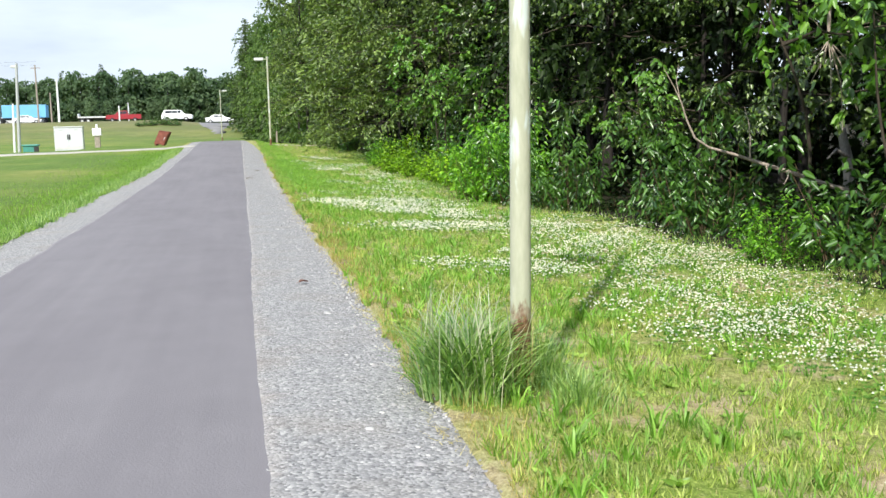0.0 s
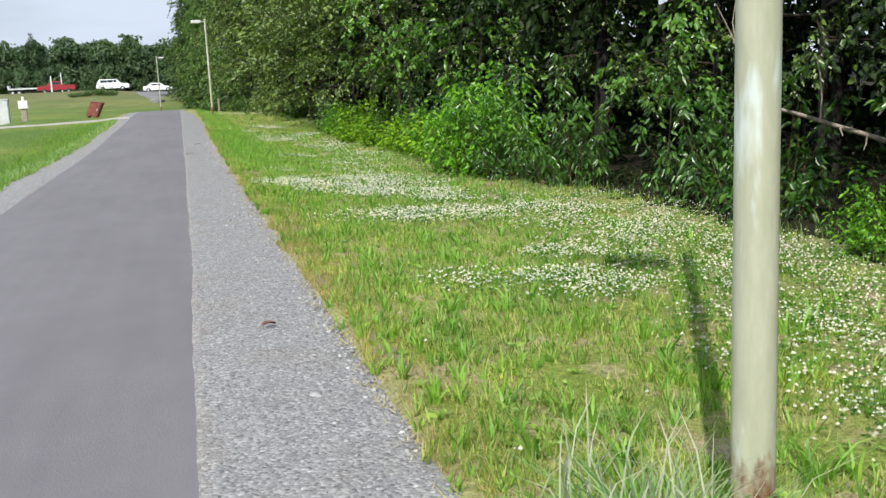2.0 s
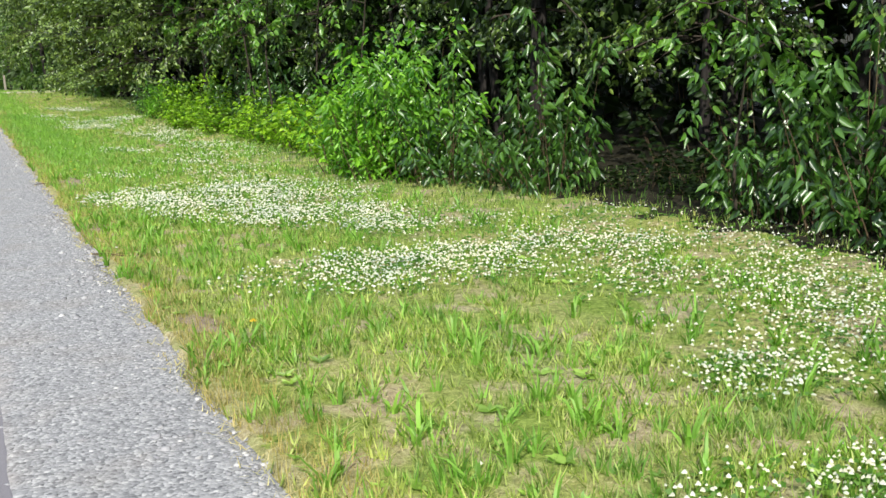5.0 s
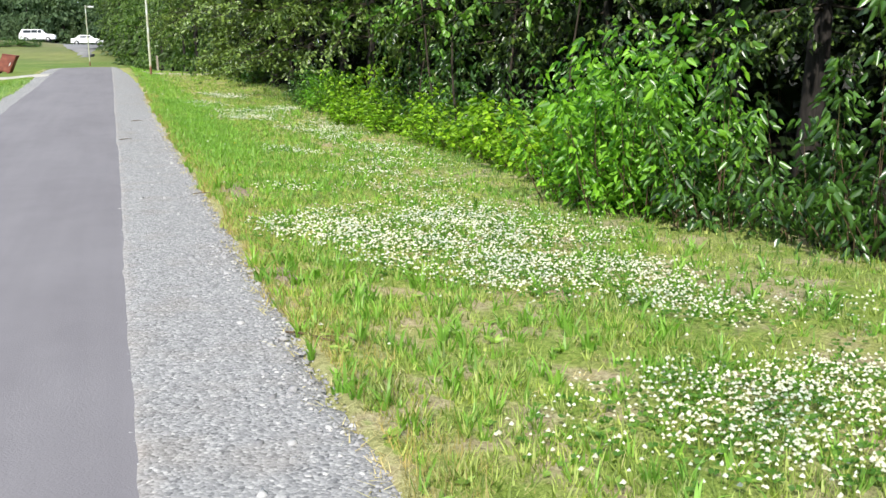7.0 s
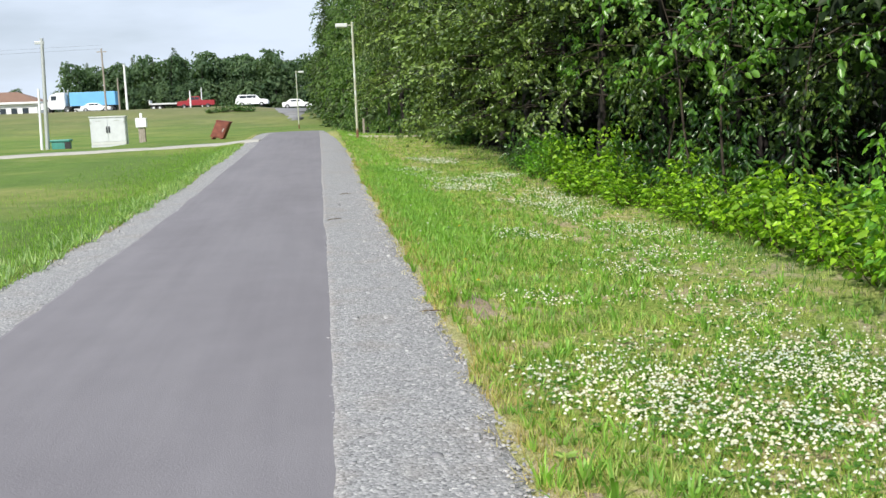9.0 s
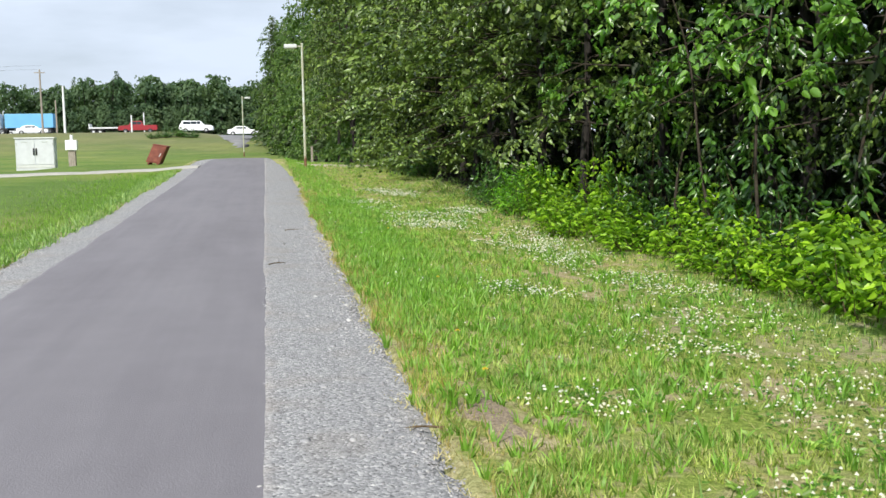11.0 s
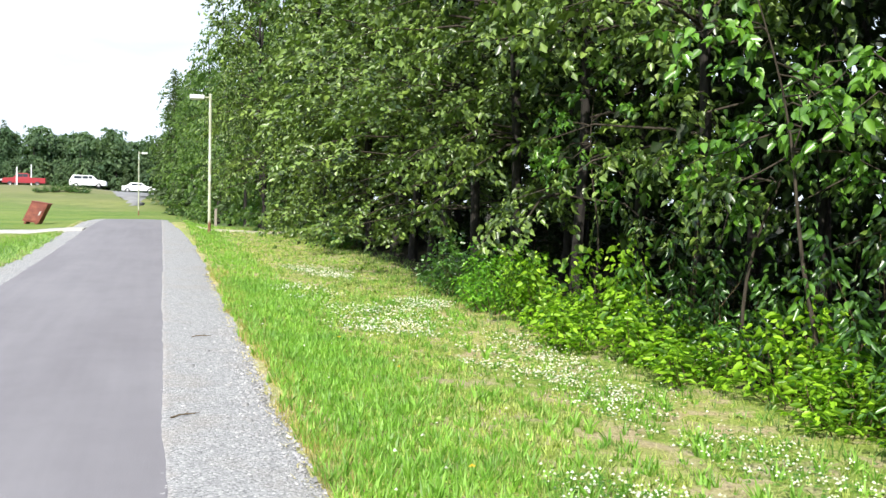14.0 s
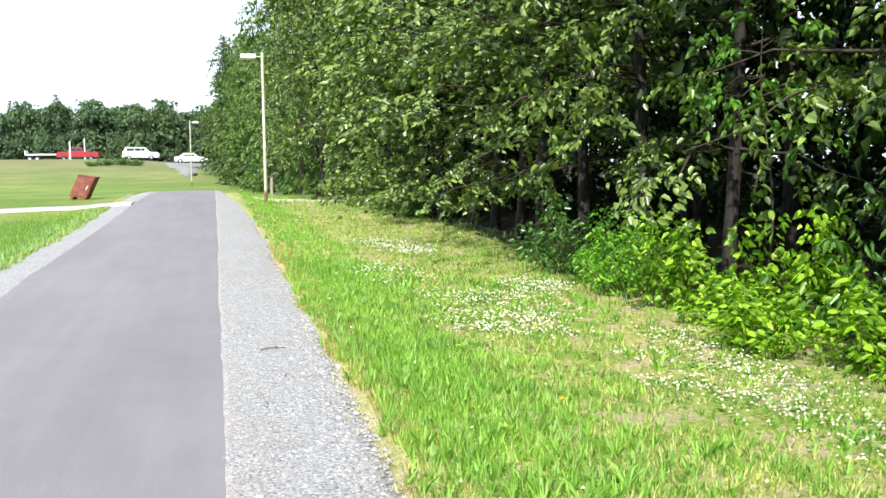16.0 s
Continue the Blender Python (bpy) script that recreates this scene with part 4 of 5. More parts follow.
def dead_branch():
    """A bare fallen limb leaning out of the wood, with its side twigs."""
    root = thing("fallen_branch", "bare tan dead branch leaning out of the dark wood", "branch")
    main = [(5.98, 11.06, 1.16), (6.18, 11.06, 1.03), (6.55, 11.1, 0.93), (6.96, 11.06, 0.79), (7.4, 11.1, 0.66), (7.85, 11.06, 0.50), (8.4, 11.12, 0.34), (8.85, 11.2, 0.18), (9.2, 11.3, -0.25)]
    tubed("main_limb", [(main, np.linspace(0.013, 0.045, 9))], M_DEAD, root)
    tubed("upper_twig", [([(5.98, 11.06, 1.16), (5.86, 11.04, 1.38), (5.76, 11.0, 1.62), (5.66, 11.0, 1.82), (5.48, 10.95, 2.08)], np.linspace(0.016, 0.004, 5))], M_DEAD, root)
    tubed("upper_twig", [([(5.74, 11.0, 1.66), (5.68, 10.98, 1.9), (5.70, 10.95, 2.12)], [0.009, 0.006, 0.003])], M_DEAD, root)
    tubed("side_twig", [([(6.78, 11.08, 0.85), (6.74, 11.0, 1.1), (6.70, 10.98, 1.35), (6.62, 10.95, 1.55)], [0.012, 0.009, 0.007, 0.003])], M_DEAD, root)
    tubed("side_twig", [([(7.35, 11.06, 0.68), (7.25, 10.95, 0.58), (7.18, 10.9, 0.52)], [0.012, 0.008, 0.003])], M_DEAD, root)
    tubed("side_twig", [([(7.0, 11.06, 0.78), (7.0, 11.0, 0.68)], [0.012, 0.005])], M_DEAD, root)
    bare = thing("bare_twigs", "pale dry twigs hanging from a poplar", "branch")
    top = (6.95, 9.6, 2.28)
    ends = ((7.0, 9.6, 1.55), (7.18, 9.62, 1.2), (7.32, 9.55, 1.45), (7.42, 9.6, 1.62), (6.62, 9.5, 1.85), (6.72, 9.6, 1.78), (6.78, 9.5, 1.95), (7.6, 9.7, 2.45), (6.5, 9.5, 2.6), (7.05, 9.7, 1.75))
    for k, e in enumerate(ends):
        mid = tuple((a + c) / 2 + (0.09 if i == 0 and k % 2 else 0.04) * (1 if i < 2 else 1.4) for i, (a, c) in enumerate(zip(top, e)))
        tubed("twig", [([top, mid, e], [0.011, 0.008, 0.003])], M_DEAD, bare, sides=5)
    tubed("stub", [([(7.0, 9.65, 2.9), (6.96, 9.62, 2.5), top], [0.02, 0.022, 0.018])], M_DEAD, bare)
    snag = thing("dead_snag", "pale grey dead tree stump standing inside the wood", "dead tree", "", Matrix.Translation((10.3, 14.2, float(ground_z(10.3, 14.2)))))
    k = np.linspace(0, 1, 7)
    child("trunk", tube_mesh("trunk", np.stack([0.1 * np.sin(k * 4), 0.06 * k, -0.2 + 1.6 * k], -1), 0.15 - 0.08 * k, M_SNAG, 10), snag)
    tubed("broken_limb", [([(0.06, 0, 0.9), (-0.3, -0.15, 1.05), (-0.5, -0.2, 0.9)], [0.04, 0.03, 0.012])], M_SNAG, snag)


M_SNAG = bark_material("bleached_wood", (0.16, 0.15, 0.14), (0.42, 0.39, 0.36))
dead_branch()


# ---------------------------------------------------------------- lamp posts and poles
def lamp_post(x, y, height, tip=0.0, label="pale green painted steel lamp post with a rusty foot"):
    root = thing("lamp_post", label, "lamp post", "lamp posts along the path", Matrix.Translation((x, y, float(ground_z(x, y)))) @ Matrix.Rotation(tip, 4, "Y"))
    k = np.linspace(0, 1, 14)
    child("shaft", tube_mesh("shaft", np.stack([k * 0, k * 0, -0.3 + k * (height + 0.3)], -1), 0.0575 - 0.008 * k, M_POLE, 20), root)
    child("cap", tube_mesh("cap", [(0, 0, height - 0.01), (0, 0, height + 0.03), (0, 0, height + 0.045)], [0.060, 0.058, 0.001], M_POLE, 16), root)
    child("arm", tube_mesh("arm", [(0, 0, height - 0.10), (-0.12, 0, height - 0.10), (-0.26, 0, height - 0.09)], [0.03, 0.03, 0.03], M_POLE, 10), root)
    bm = bmesh.new()
    box(bm, -0.74, -0.22, -0.19, 0.19, height - 0.17, height - 0.02, 0.02)
    head = part("lamp_head", bm, M_OFFWHITE, root, "boxy grey lamp head")
    part("lens", boxed(-0.70, -0.30, -0.13, 0.13, height - 0.195, height - 0.168, bevel=0.008), M_LAMP, head)
    return root


lamp_post(1.585, 4.07, 5.15, 0.012)
lamp_post(1.86, 57.5, 5.10, 0.0, "slim cream-painted lamp post beside the path")
far_lamp = lamp_post(-1.83, 110.5, 5.55, 0.0, "slim cream-painted lamp post near the highway ramp")


far_lamp.matrix_basis = far_lamp.matrix_basis @ Matrix.Rotation(math.pi, 4, "Z")


def utility_pole(x, y, height, radius, material, label, arms=0, tip=0.0):
    root = thing("utility_pole", label, "pole", "", Matrix.Translation((x, y, float(ground_z(x, y)))) @ Matrix.Rotation(tip, 4, "Y"))
    k = np.linspace(0, 1, 8)
    child("shaft", tube_mesh("shaft", np.stack([k * 0, k * 0, -0.4 + k * (height + 0.4)], -1), radius * (1 - 0.3 * k), material, 12), root)
    for i in range(arms):
        part("crossarm", boxed(-0.7, 0.7, -0.05, 0.05, height - 0.5 - i * 0.7, height - 0.38 - i * 0.7, bevel=0.01), material, root)
    return root


p = utility_pole(-13.25, 64.0, 5.42, 0.115, M_GALV, "tall grey service pole standing in the field", 0, 0.035)
part("bracket", boxed(-0.34, 0.10, -0.06, 0.06, 5.13, 5.27, bevel=0.015), M_GALV, p)
utility_pole(-13.50, 63.9, 3.0, 0.075, M_WHITE, "short pale post beside the service pole", 0, 0.03)
utility_pole(-25.8, 153, 6.2, 0.17, M_WHITE, "white pole beside the highway")
utility_pole(-29.2, 156, 8.6, 0.15, M_WOODPOLE, "weathered wooden power pole by the highway", 1)
utility_pole(-27.0, 154, 4.4, 0.13, M_WOODPOLE, "short wooden post by the highway")
utility_pole(-17.2, 152, 2.3, 0.12, M_WHITE, "white marker post beside the highway")
utility_pole(-18.4, 176, 3.4, 0.10, M_WHITE, "slim white pole behind the trailer")


# ---------------------------------------------------------------- things in the field
def transformer_cabinet():
    x, y = -10.47, 65.2
    root = thing("electrical_cabinet", "white metal electrical cabinet with two doors standing on grass", "cabinet", "", Matrix.Translation((x, y, float(ground_z(x, y)) - 0.02)) @ Matrix.Rotation(radians(4), 4, "Z") @ Matrix.Diagonal((0.92, 1, 0.93, 1)))
    part("plinth", boxed(-0.94, 0.94, -0.46, 0.46, -0.15, 0.12, bevel=0.02), M_CABINET, root)
    part("body", boxed(-0.93, 0.93, -0.45, 0.45, 0.12, 1.60, bevel=0.015), M_CABINET, root)
    part("lid", boxed(-0.97, 0.97, -0.50, 0.50, 1.60, 1.67, bevel=0.015), M_OFFWHITE, root)
    for s in (-1, 1):
        d = part("door", boxed(min(0.015 * s, 0.90 * s), max(0.015 * s, 0.90 * s), -0.478, -0.452, 0.30, 1.56, bevel=0.008), M_CABINET, root)
        part("hinge", boxed(min(0.84 * s, 0.90 * s), max(0.84 * s, 0.90 * s), -0.487, -0.478, 1.25, 1.40), M_GALV, d)
        part("handle", boxed(min(0.03 * s, 0.10 * s), max(0.03 * s, 0.10 * s), -0.52, -0.478, 0.78, 1.12, bevel=0.01), M_DARK, d, "dark steel latch")
        part("notice", boxed(min(0.35 * s, 0.62 * s), max(0.35 * s, 0.62 * s), -0.482, -0.478, 1.40, 1.46), M_GALV, d)
    part("kick_panel", boxed(-0.90, 0.90, -0.475, -0.452, 0.14, 0.28, bevel=0.006), M_OFFWHITE, root)


def meter_post():
    x, y = -8.57, 63.6
    root = thing("meter_post", "wooden post carrying a small white meter box", "post", "", Matrix.Translation((x, y, float(ground_z(x, y)))))
    part("post", boxed(-0.16, 0.16, -0.12, 0.12, -0.3, 0.80, bevel=0.02), M_WOODPOLE, root)
    part("meter_box", boxed(-0.26, 0.26, -0.20, 0.10, 0.72, 1.18, bevel=0.02), M_WHITE, root, "small white meter box")
    part("conduit", boxed(-0.06, 0.06, -0.08, 0.06, 1.18, 1.42, bevel=0.02), M_WHITE, root)


def rusty_bin():
    """A leaning sheet-metal box, racked over to one side."""
    x, y = -4.56, 60.6
    root = thing("leaning_metal_box", "rust-red metal box leaning over on the mown field", "metal box", "", Matrix.Translation((x, y, float(ground_z(x, y)) + 0.01)) @ Matrix.Rotation(radians(-14), 4, "Z"))
    rack = Matrix(((1, 0, 0.42, 0), (0, 1, 0.10, 0), (-0.16, 0, 0.92, 0.02), (0, 0, 0, 1)))

    def racked(name, label, *args, **kw):
        bm = boxed(*args, **kw)
        bm.transform(rack)
        return part(name, bm, M_RUST, root, label)

    racked("body", "", -0.38, 0.24, -0.22, 0.22, 0.04, 0.84, bevel=0.02)
    racked("lid", "", -0.40, 0.26, -0.24, 0.24, 0.84, 0.88, bevel=0.015)
    door = racked("door", "", -0.33, 0.19, -0.245, -0.222, 0.10, 0.78, bevel=0.008)
    bm = boxed(0.10, 0.14, -0.27, -0.245, 0.36, 0.52, bevel=0.006)
    bm.transform(rack)
    part("handle", bm, M_GALV, door, "dull steel handle")
    for fx in (-0.28, 0.12):
        racked("skid", "", fx, fx + 0.08, -0.22, 0.22, -0.06, 0.04, bevel=0.01)


def teal_box():
    x, y = -12.55, 63.9
    root = thing("valve_box", "low teal utility box beside the service pole", "utility box", "", Matrix.Translation((x, y, float(ground_z(x, y)))))
    part("body", boxed(-0.42, 0.42, -0.28, 0.28, -0.05, 0.36, bevel=0.04), M_TEAL, root)
    part("lid", boxed(-0.48, 0.48, -0.33, 0.33, 0.36, 0.48, bevel=0.04), M_TEAL, root)
    part("stand", boxed(0.22, 0.50, -0.34, -0.28, 0.0, 0.34, bevel=0.01), M_DARK, root)


transformer_cabinet()
meter_post()
rusty_bin()
teal_box()


def wood_marker():
    x, y = 2.52, 66.0
    root = thing("marker_post", "short slim weathered wooden post at the wood's edge", "post", "", Matrix.Translation((x, y, float(ground_z(x, y)))))
    part("post", boxed(-0.055, 0.055, -0.055, 0.055, -0.2, 0.80, bevel=0.012), M_WOODPOLE, root)
    part("cap", boxed(-0.065, 0.065, -0.065, 0.065, 0.80, 0.83, bevel=0.01), M_WOODPOLE, root)


wood_marker()


# ---------------------------------------------------------------- vehicles and building by the highway
def wheel(parent, x, y, r=0.34, w=0.22):
    v, f = tube_arrays([(x, y - w / 2, r), (x, y - w / 2 + 0.02, r), (x, y + w / 2 - 0.02, r), (x, y + w / 2, r)], [r * 0.55, r, r, r * 0.55], 18)
    t = child("wheel", quick_mesh("wheel", v, f, M_DARK), parent)
    v, f = tube_arrays([(x, y - w / 2 - 0.005, r), (x, y - w / 2 + 0.01, r), (x, y + w / 2 + 0.005, r)], [0.01, r * 0.55, r * 0.55], 14)
    child("rim", quick_mesh("rim", v, f, M_GALV), t)


def outline_body(profile_xz, half, inset, material, name, parent, label=""):
    """A vehicle body: a side outline swept across, drawn in towards the top."""
    bm = bmesh.new()
    top = max(z for _, z in profile_xz)
    rows = []
    for side in (-1, 1):
        rows.append([bm.verts.new((x, side * (half - inset * max(0, (z - 0.85) / (top - 0.85 + 1e-6))), z)) for x, z in profile_xz])
    n = len(profile_xz)
    bm.faces.new(rows[0])
    bm.faces.new(list(reversed(rows[1])))
    for i in range(n):
        bm.faces.new((rows[0][(i + 1) % n], rows[0][i], rows[1][i], rows[1][(i + 1) % n]))
    bmesh.ops.recalc_face_normals(bm, faces=bm.faces)
    bmesh.ops.bevel(bm, geom=list(bm.edges), offset=0.04, segments=2, affect="EDGES")
    return part(name, bm, material, parent, label)


def vehicle(name, x, y, turn, style, paint, label, category):
    root = thing(name, label, category, "vehicles on the highway", Matrix.Translation((x, y, float(ground_z(x, y)) + (0.08 if y < 174 else 0.0))) @ Matrix.Rotation(radians(turn), 4, "Z"))
    if style == "suv":
        pts = [(-2.35, 0.35), (2.35, 0.35), (2.4, 0.75), (2.25, 1.02), (1.15, 1.12), (0.55, 1.72), (-1.9, 1.76), (-2.3, 1.1), (-2.4, 0.7)]
        wins = [(-1.75, -0.75), (-0.68, 0.1), (0.17, 0.62)]
    elif style == "pickup":
        pts = [(-2.75, 0.45), (2.75, 0.45), (2.78, 0.85), (2.6, 1.12), (1.35, 1.2), (0.75, 1.80), (-0.55, 1.82), (-0.75, 1.2), (-2.75, 1.2)]
        wins = [(-0.5, 0.08), (0.15, 0.8)]
    else:
        pts = [(-2.2, 0.32), (2.2, 0.32), (2.25, 0.65), (2.0, 0.86), (1.0, 0.95), (0.35, 1.42), (-1.0, 1.42), (-1.65, 1.0), (-2.2, 0.95)]
        wins = [(-0.95, -0.1), (-0.03, 0.42)]
    outline_body(pts, 0.92, 0.18, paint, "body", root)
    top = max(z for _, z in pts)
    for a, b in wins:
        for s in (-1, 1):
            part("window", boxed(a, b, s * 0.83 - 0.03, s * 0.83 + 0.03, top - 0.52, top - 0.14, bevel=0.015), M_GLASS, root)
    ax = 1.45 if style != "pickup" else 1.75
    for wx in (-ax, ax):
        for s in (-1, 1):
            wheel(root, wx, s * 0.84)
    for s in (-1, 1):
        part("headlight", boxed(pts[2][0] - 0.08, pts[2][0] + 0.015, s * 0.66 - 0.14, s * 0.66 + 0.14, 0.68, 0.82, bevel=0.02), M_LAMP, root)
    return root


vehicle("pickup_truck", -18.2, 167, 181, "pickup", M_RED, "bright red pickup truck beside the parked trailer", "pickup truck")
vehicle("suv", -9.6, 163, -3, "suv", M_WHITE, "white estate car on the highway", "car")
vehicle("car", -3.0, 162, 2, "sedan", M_WHITE, "white saloon car on the highway", "car")
vehicle("car", -33.5, 170, 0, "sedan", M_WHITE, "white car parked behind the embankment", "car")
vehicle("suv", -36.5, 176, 8, "suv", M_OFFWHITE, "pale estate car parked behind the embankment", "car")


def semi_truck(x, y, turn):
    root = thing("semi_truck", "white lorry cab pulling a light blue box trailer", "truck", "vehicles on the highway", Matrix.Translation((x, y, float(ground_z(x, y)) + 0.1)) @ Matrix.Rotation(radians(turn), 4, "Z"))
    part("trailer_box", boxed(-2.9, 3.8, -1.25, 1.25, 1.0, 3.05, bevel=0.04), M_BLUEBOX, root, "light blue box trailer")
    part("chassis", boxed(-2.8, 7.6, -0.45, 0.45, 0.65, 0.98, bevel=0.03), M_DARK, root)
    outline_body([(-7.6 + 12.2, 0.6), (8.1, 0.6), (8.1, 1.5), (7.0, 1.75), (6.6, 2.75), (5.6, 3.1), (4.6, 3.1)], 1.15, 0.12, M_WHITE, "cab", root, "white lorry cab")
    for s in (-1, 1):
        part("window", boxed(5.75, 6.55, s * 1.07 - 0.03, s * 1.07 + 0.03, 1.95, 2.6, bevel=0.02), M_GLASS, root)
        part("exhaust", boxed(4.45, 4.58, s * 0.98 - 0.06, s * 0.98 + 0.06, 1.0, 3.5, bevel=0.03), M_GALV, root)
        for wx in (-2.2, -1.1, 4.3, 7.2):
            wheel(root, wx, s * 1.02, 0.5, 0.3)


def flatbed(x, y):
    root = thing("flatbed_trailer", "long grey flatbed trailer parked behind the embankment", "trailer", "", Matrix.Translation((x, y, float(ground_z(x, y)))))
    part("deck", boxed(-3.4, 3.4, -1.2, 1.2, 1.0, 1.25, bevel=0.03), M_OFFWHITE, root)
    part("headboard", boxed(-3.4, -3.25, -1.2, 1.2, 1.25, 1.75, bevel=0.02), M_WHITE, root)
    part("beam", boxed(-3.3, 3.3, -0.5, 0.5, 0.7, 1.0, bevel=0.02), M_DARK, root)
    for s in (-1, 1):
        for wx in (-2.7, -1.7, 2.5):
            wheel(root, wx, s * 0.95, 0.45, 0.28)
        part("landing_leg", boxed(1.9, 2.05, s * 0.8 - 0.07, s * 0.8 + 0.07, 0.0, 0.72), M_GALV, root)


semi_truck(-33.4, 170.5, 180)
flatbed(-23.6, 179)


def far_building():
    x, y = -67.0, 228.0
    root = thing("low_building", "long low white building with a brown gable roof", "building", "", Matrix.Translation((x, y, 2.2)))
    part("wall", boxed(-11, 10.5, -5, 5, -0.5, 4.4), M_WHITE, root)
    bm = bmesh.new()
    vs = [bm.verts.new(v) for v in ((-11.6, -5.6, 4.5), (11.1, -5.6, 4.5), (11.1, 5.6, 4.5), (-11.6, 5.6, 4.5), (-9.5, 0, 6.7), (5.5, 0, 6.7))]
    for f in ((0, 1, 5, 4), (2, 3, 4, 5), (1, 2, 5), (3, 0, 4), (3, 2, 1, 0)):
        bm.faces.new([vs[i] for i in f])
    part("roof", bm, M_ROOF, root, "brown shingle roof")
    part("roof_edge", boxed(-11.8, 11.3, -5.8, 5.8, 4.1, 4.5, bevel=0.05), M_WHITE, root)
    for i in range(9):
        part("window", boxed(-10 + i * 2.2, -8.8 + i * 2.2, -5.05, -4.95, 1.6, 3.3, bevel=0.02), M_GLASS, root)


far_building()


def power_line():
    root = thing("power_line", "thin dark overhead power line far behind the field", "cable")
    for k, z in ((0, 9.9), (1, 9.4)):
        xs = np.linspace(-140, -29, 30)
        child("wire", tube_mesh("wire", np.stack([xs, xs * 0 + 156.0, z + 2.6 + ((xs + 84) / 56) ** 2 * 0.9 - 0.9], -1), np.full(30, 0.009), M_DARK, 4), root)


power_line()


# ---------------------------------------------------------------- gravel stones, grass, clover
grng = np.random.default_rng(11)


def stones(name, n, xa, xb, ya, yb, parent, size, power=1.6):
    """Loose angular stones on a shoulder; most of them where the walk begins to pass close by."""
    x = xa + (xb - xa) * grng.random(n)
    y = ya + (yb - ya) * grng.random(n)
    s = size * (0.5 + grng.random(n) ** power * 1.3)
    z = profile(y) - 0.006 - 0.022 * np.clip((np.abs(x - (ASPH_R + ASPH_L) / 2) - 1.3) / 0.9, 0, 1.2)
    base = np.array([(1, 0, 0), (-0.5, 0.87, 0), (-0.5, -0.87, 0), (0.35, 0.5, 0.75), (-0.7, 0.05, 0.8), (0.3, -0.55, 0.7)])
    f = np.array([(0, 1, 3), (1, 4, 3), (1, 2, 4), (2, 5, 4), (2, 0, 5), (0, 3, 5), (3, 4, 5)])
    a = grng.random(n) * 6.283
    b = base[None] * (1 + grng.normal(size=(n, 6, 1)) * 0.22) * s[:, None, None] * np.array([1, 1, 0.75])
    ca, sa = np.cos(a)[:, None], np.sin(a)[:, None]
    v = np.stack([b[..., 0] * ca - b[..., 1] * sa + x[:, None], b[..., 0] * sa + b[..., 1] * ca + y[:, None], b[..., 2] + z[:, None]], -1)
    F = (np.arange(n)[:, None, None] * 6 + f[None]).reshape(-1, 3)
    ob = new(name, quick_mesh(name, v.reshape(-1, 3), F, M_STONE))
    if parent:
        ob.parent = parent
    return tagged(ob, "loose grey crushed stones", "gravel", kind="stuff")


stones("loose_stones", 24000, ASPH_R - 0.015, GRAV_R + 0.03, 1.0, 33.0, None, 0.0112, 2.2)
stones("loose_stones", 3500, GRAV_L, ASPH_L, 6.0, 34.0, None, 0.013)
stones("loose_stones", 350, ASPH_R + 0.05, GRAV_R + 0.02, 1.0, 33.0, None, 0.021)
stones("loose_stones", 420, ASPH_R - 0.5, ASPH_R, 1.0, 34.0, None, 0.006)
stones("loose_stones", 2600, ASPH_R - 0.07, ASPH_R + 0.05, 1.0, 30.0, None, 0.0075)
stones("loose_stones", 2400, GRAV_R - 0.10, GRAV_R + 0.24, 1.0, 34.0, None, 0.0085)


def blades(name, x, y, height, width, material, label, category="grass", lean=0.35, base=None, bent=False, toward=None):
    """Pointed blades: straight ones are one triangle each, bent ones have a waist."""
    n = len(x)
    z = ground_z(x, y) - 0.01 if base is None else base
    t = grng.random(n) * 6.283 if toward is None else toward
    a = t + 1.57 + grng.normal(size=n) * 0.5
    side = np.stack([np.cos(a), np.sin(a), a * 0], -1) * (width / 2)[:, None]
    out = np.stack([np.cos(t), np.sin(t), t * 0], -1) * (height * lean * (0.3 + grng.random(n)))[:, None]
    foot = np.stack([x, y, z], -1)
    up = np.array([0, 0, 1.0]) * height[:, None]
    if bent:
        m1, m2 = foot + out * 0.12 + up * 0.45, foot + out * 0.5 + up * 0.85
        v = np.stack([foot - side, foot + side, m1 + side * 0.9, m1 - side * 0.9, m2 + side * 0.6, m2 - side * 0.6, foot + out + up * 0.98], 1)
        f = np.array([[0, 1, 2], [0, 2, 3], [3, 2, 4], [3, 4, 5], [5, 4, 6]])
    else:
        v = np.stack([foot - side, foot + side, foot + out + up], 1)
        f = np.array([[0, 1, 2]])
    F = (np.arange(n)[:, None, None] * v.shape[1] + f[None]).reshape(-1, 3)
    return tagged(new(name, quick_mesh(name, v.reshape(-1, 3), F, material)), label, category, kind="stuff")


# bare soil showing through: middle, half widths
SOIL = [(1.42, 20.75, 0.24, 0.75), (1.32, 12.4, 0.14, 0.4), (1.22, 7.1, 0.10, 0.5), (1.16, 9.3, 0.09, 0.45), (3.6, 23.1, 0.28, 0.3), (3.44, 11.9, 0.35, 0.3), (2.1, 10.7, 0.25, 0.2), (1.25, 16.4, 0.10, 0.5),
        (3.44, 29.0, 0.35, 0.4), (5.1, 14.1, 0.4, 0.35), (5.6, 11.6, 0.5, 0.3)]


def soil_weight(x, y):
    w = np.zeros_like(x)
    for cx, cy, rx, ry in SOIL:
        w = np.maximum(w, np.clip(1.5 - ((x - cx) / rx) ** 2 - ((y - cy) / ry) ** 2, 0, 1))
    return w


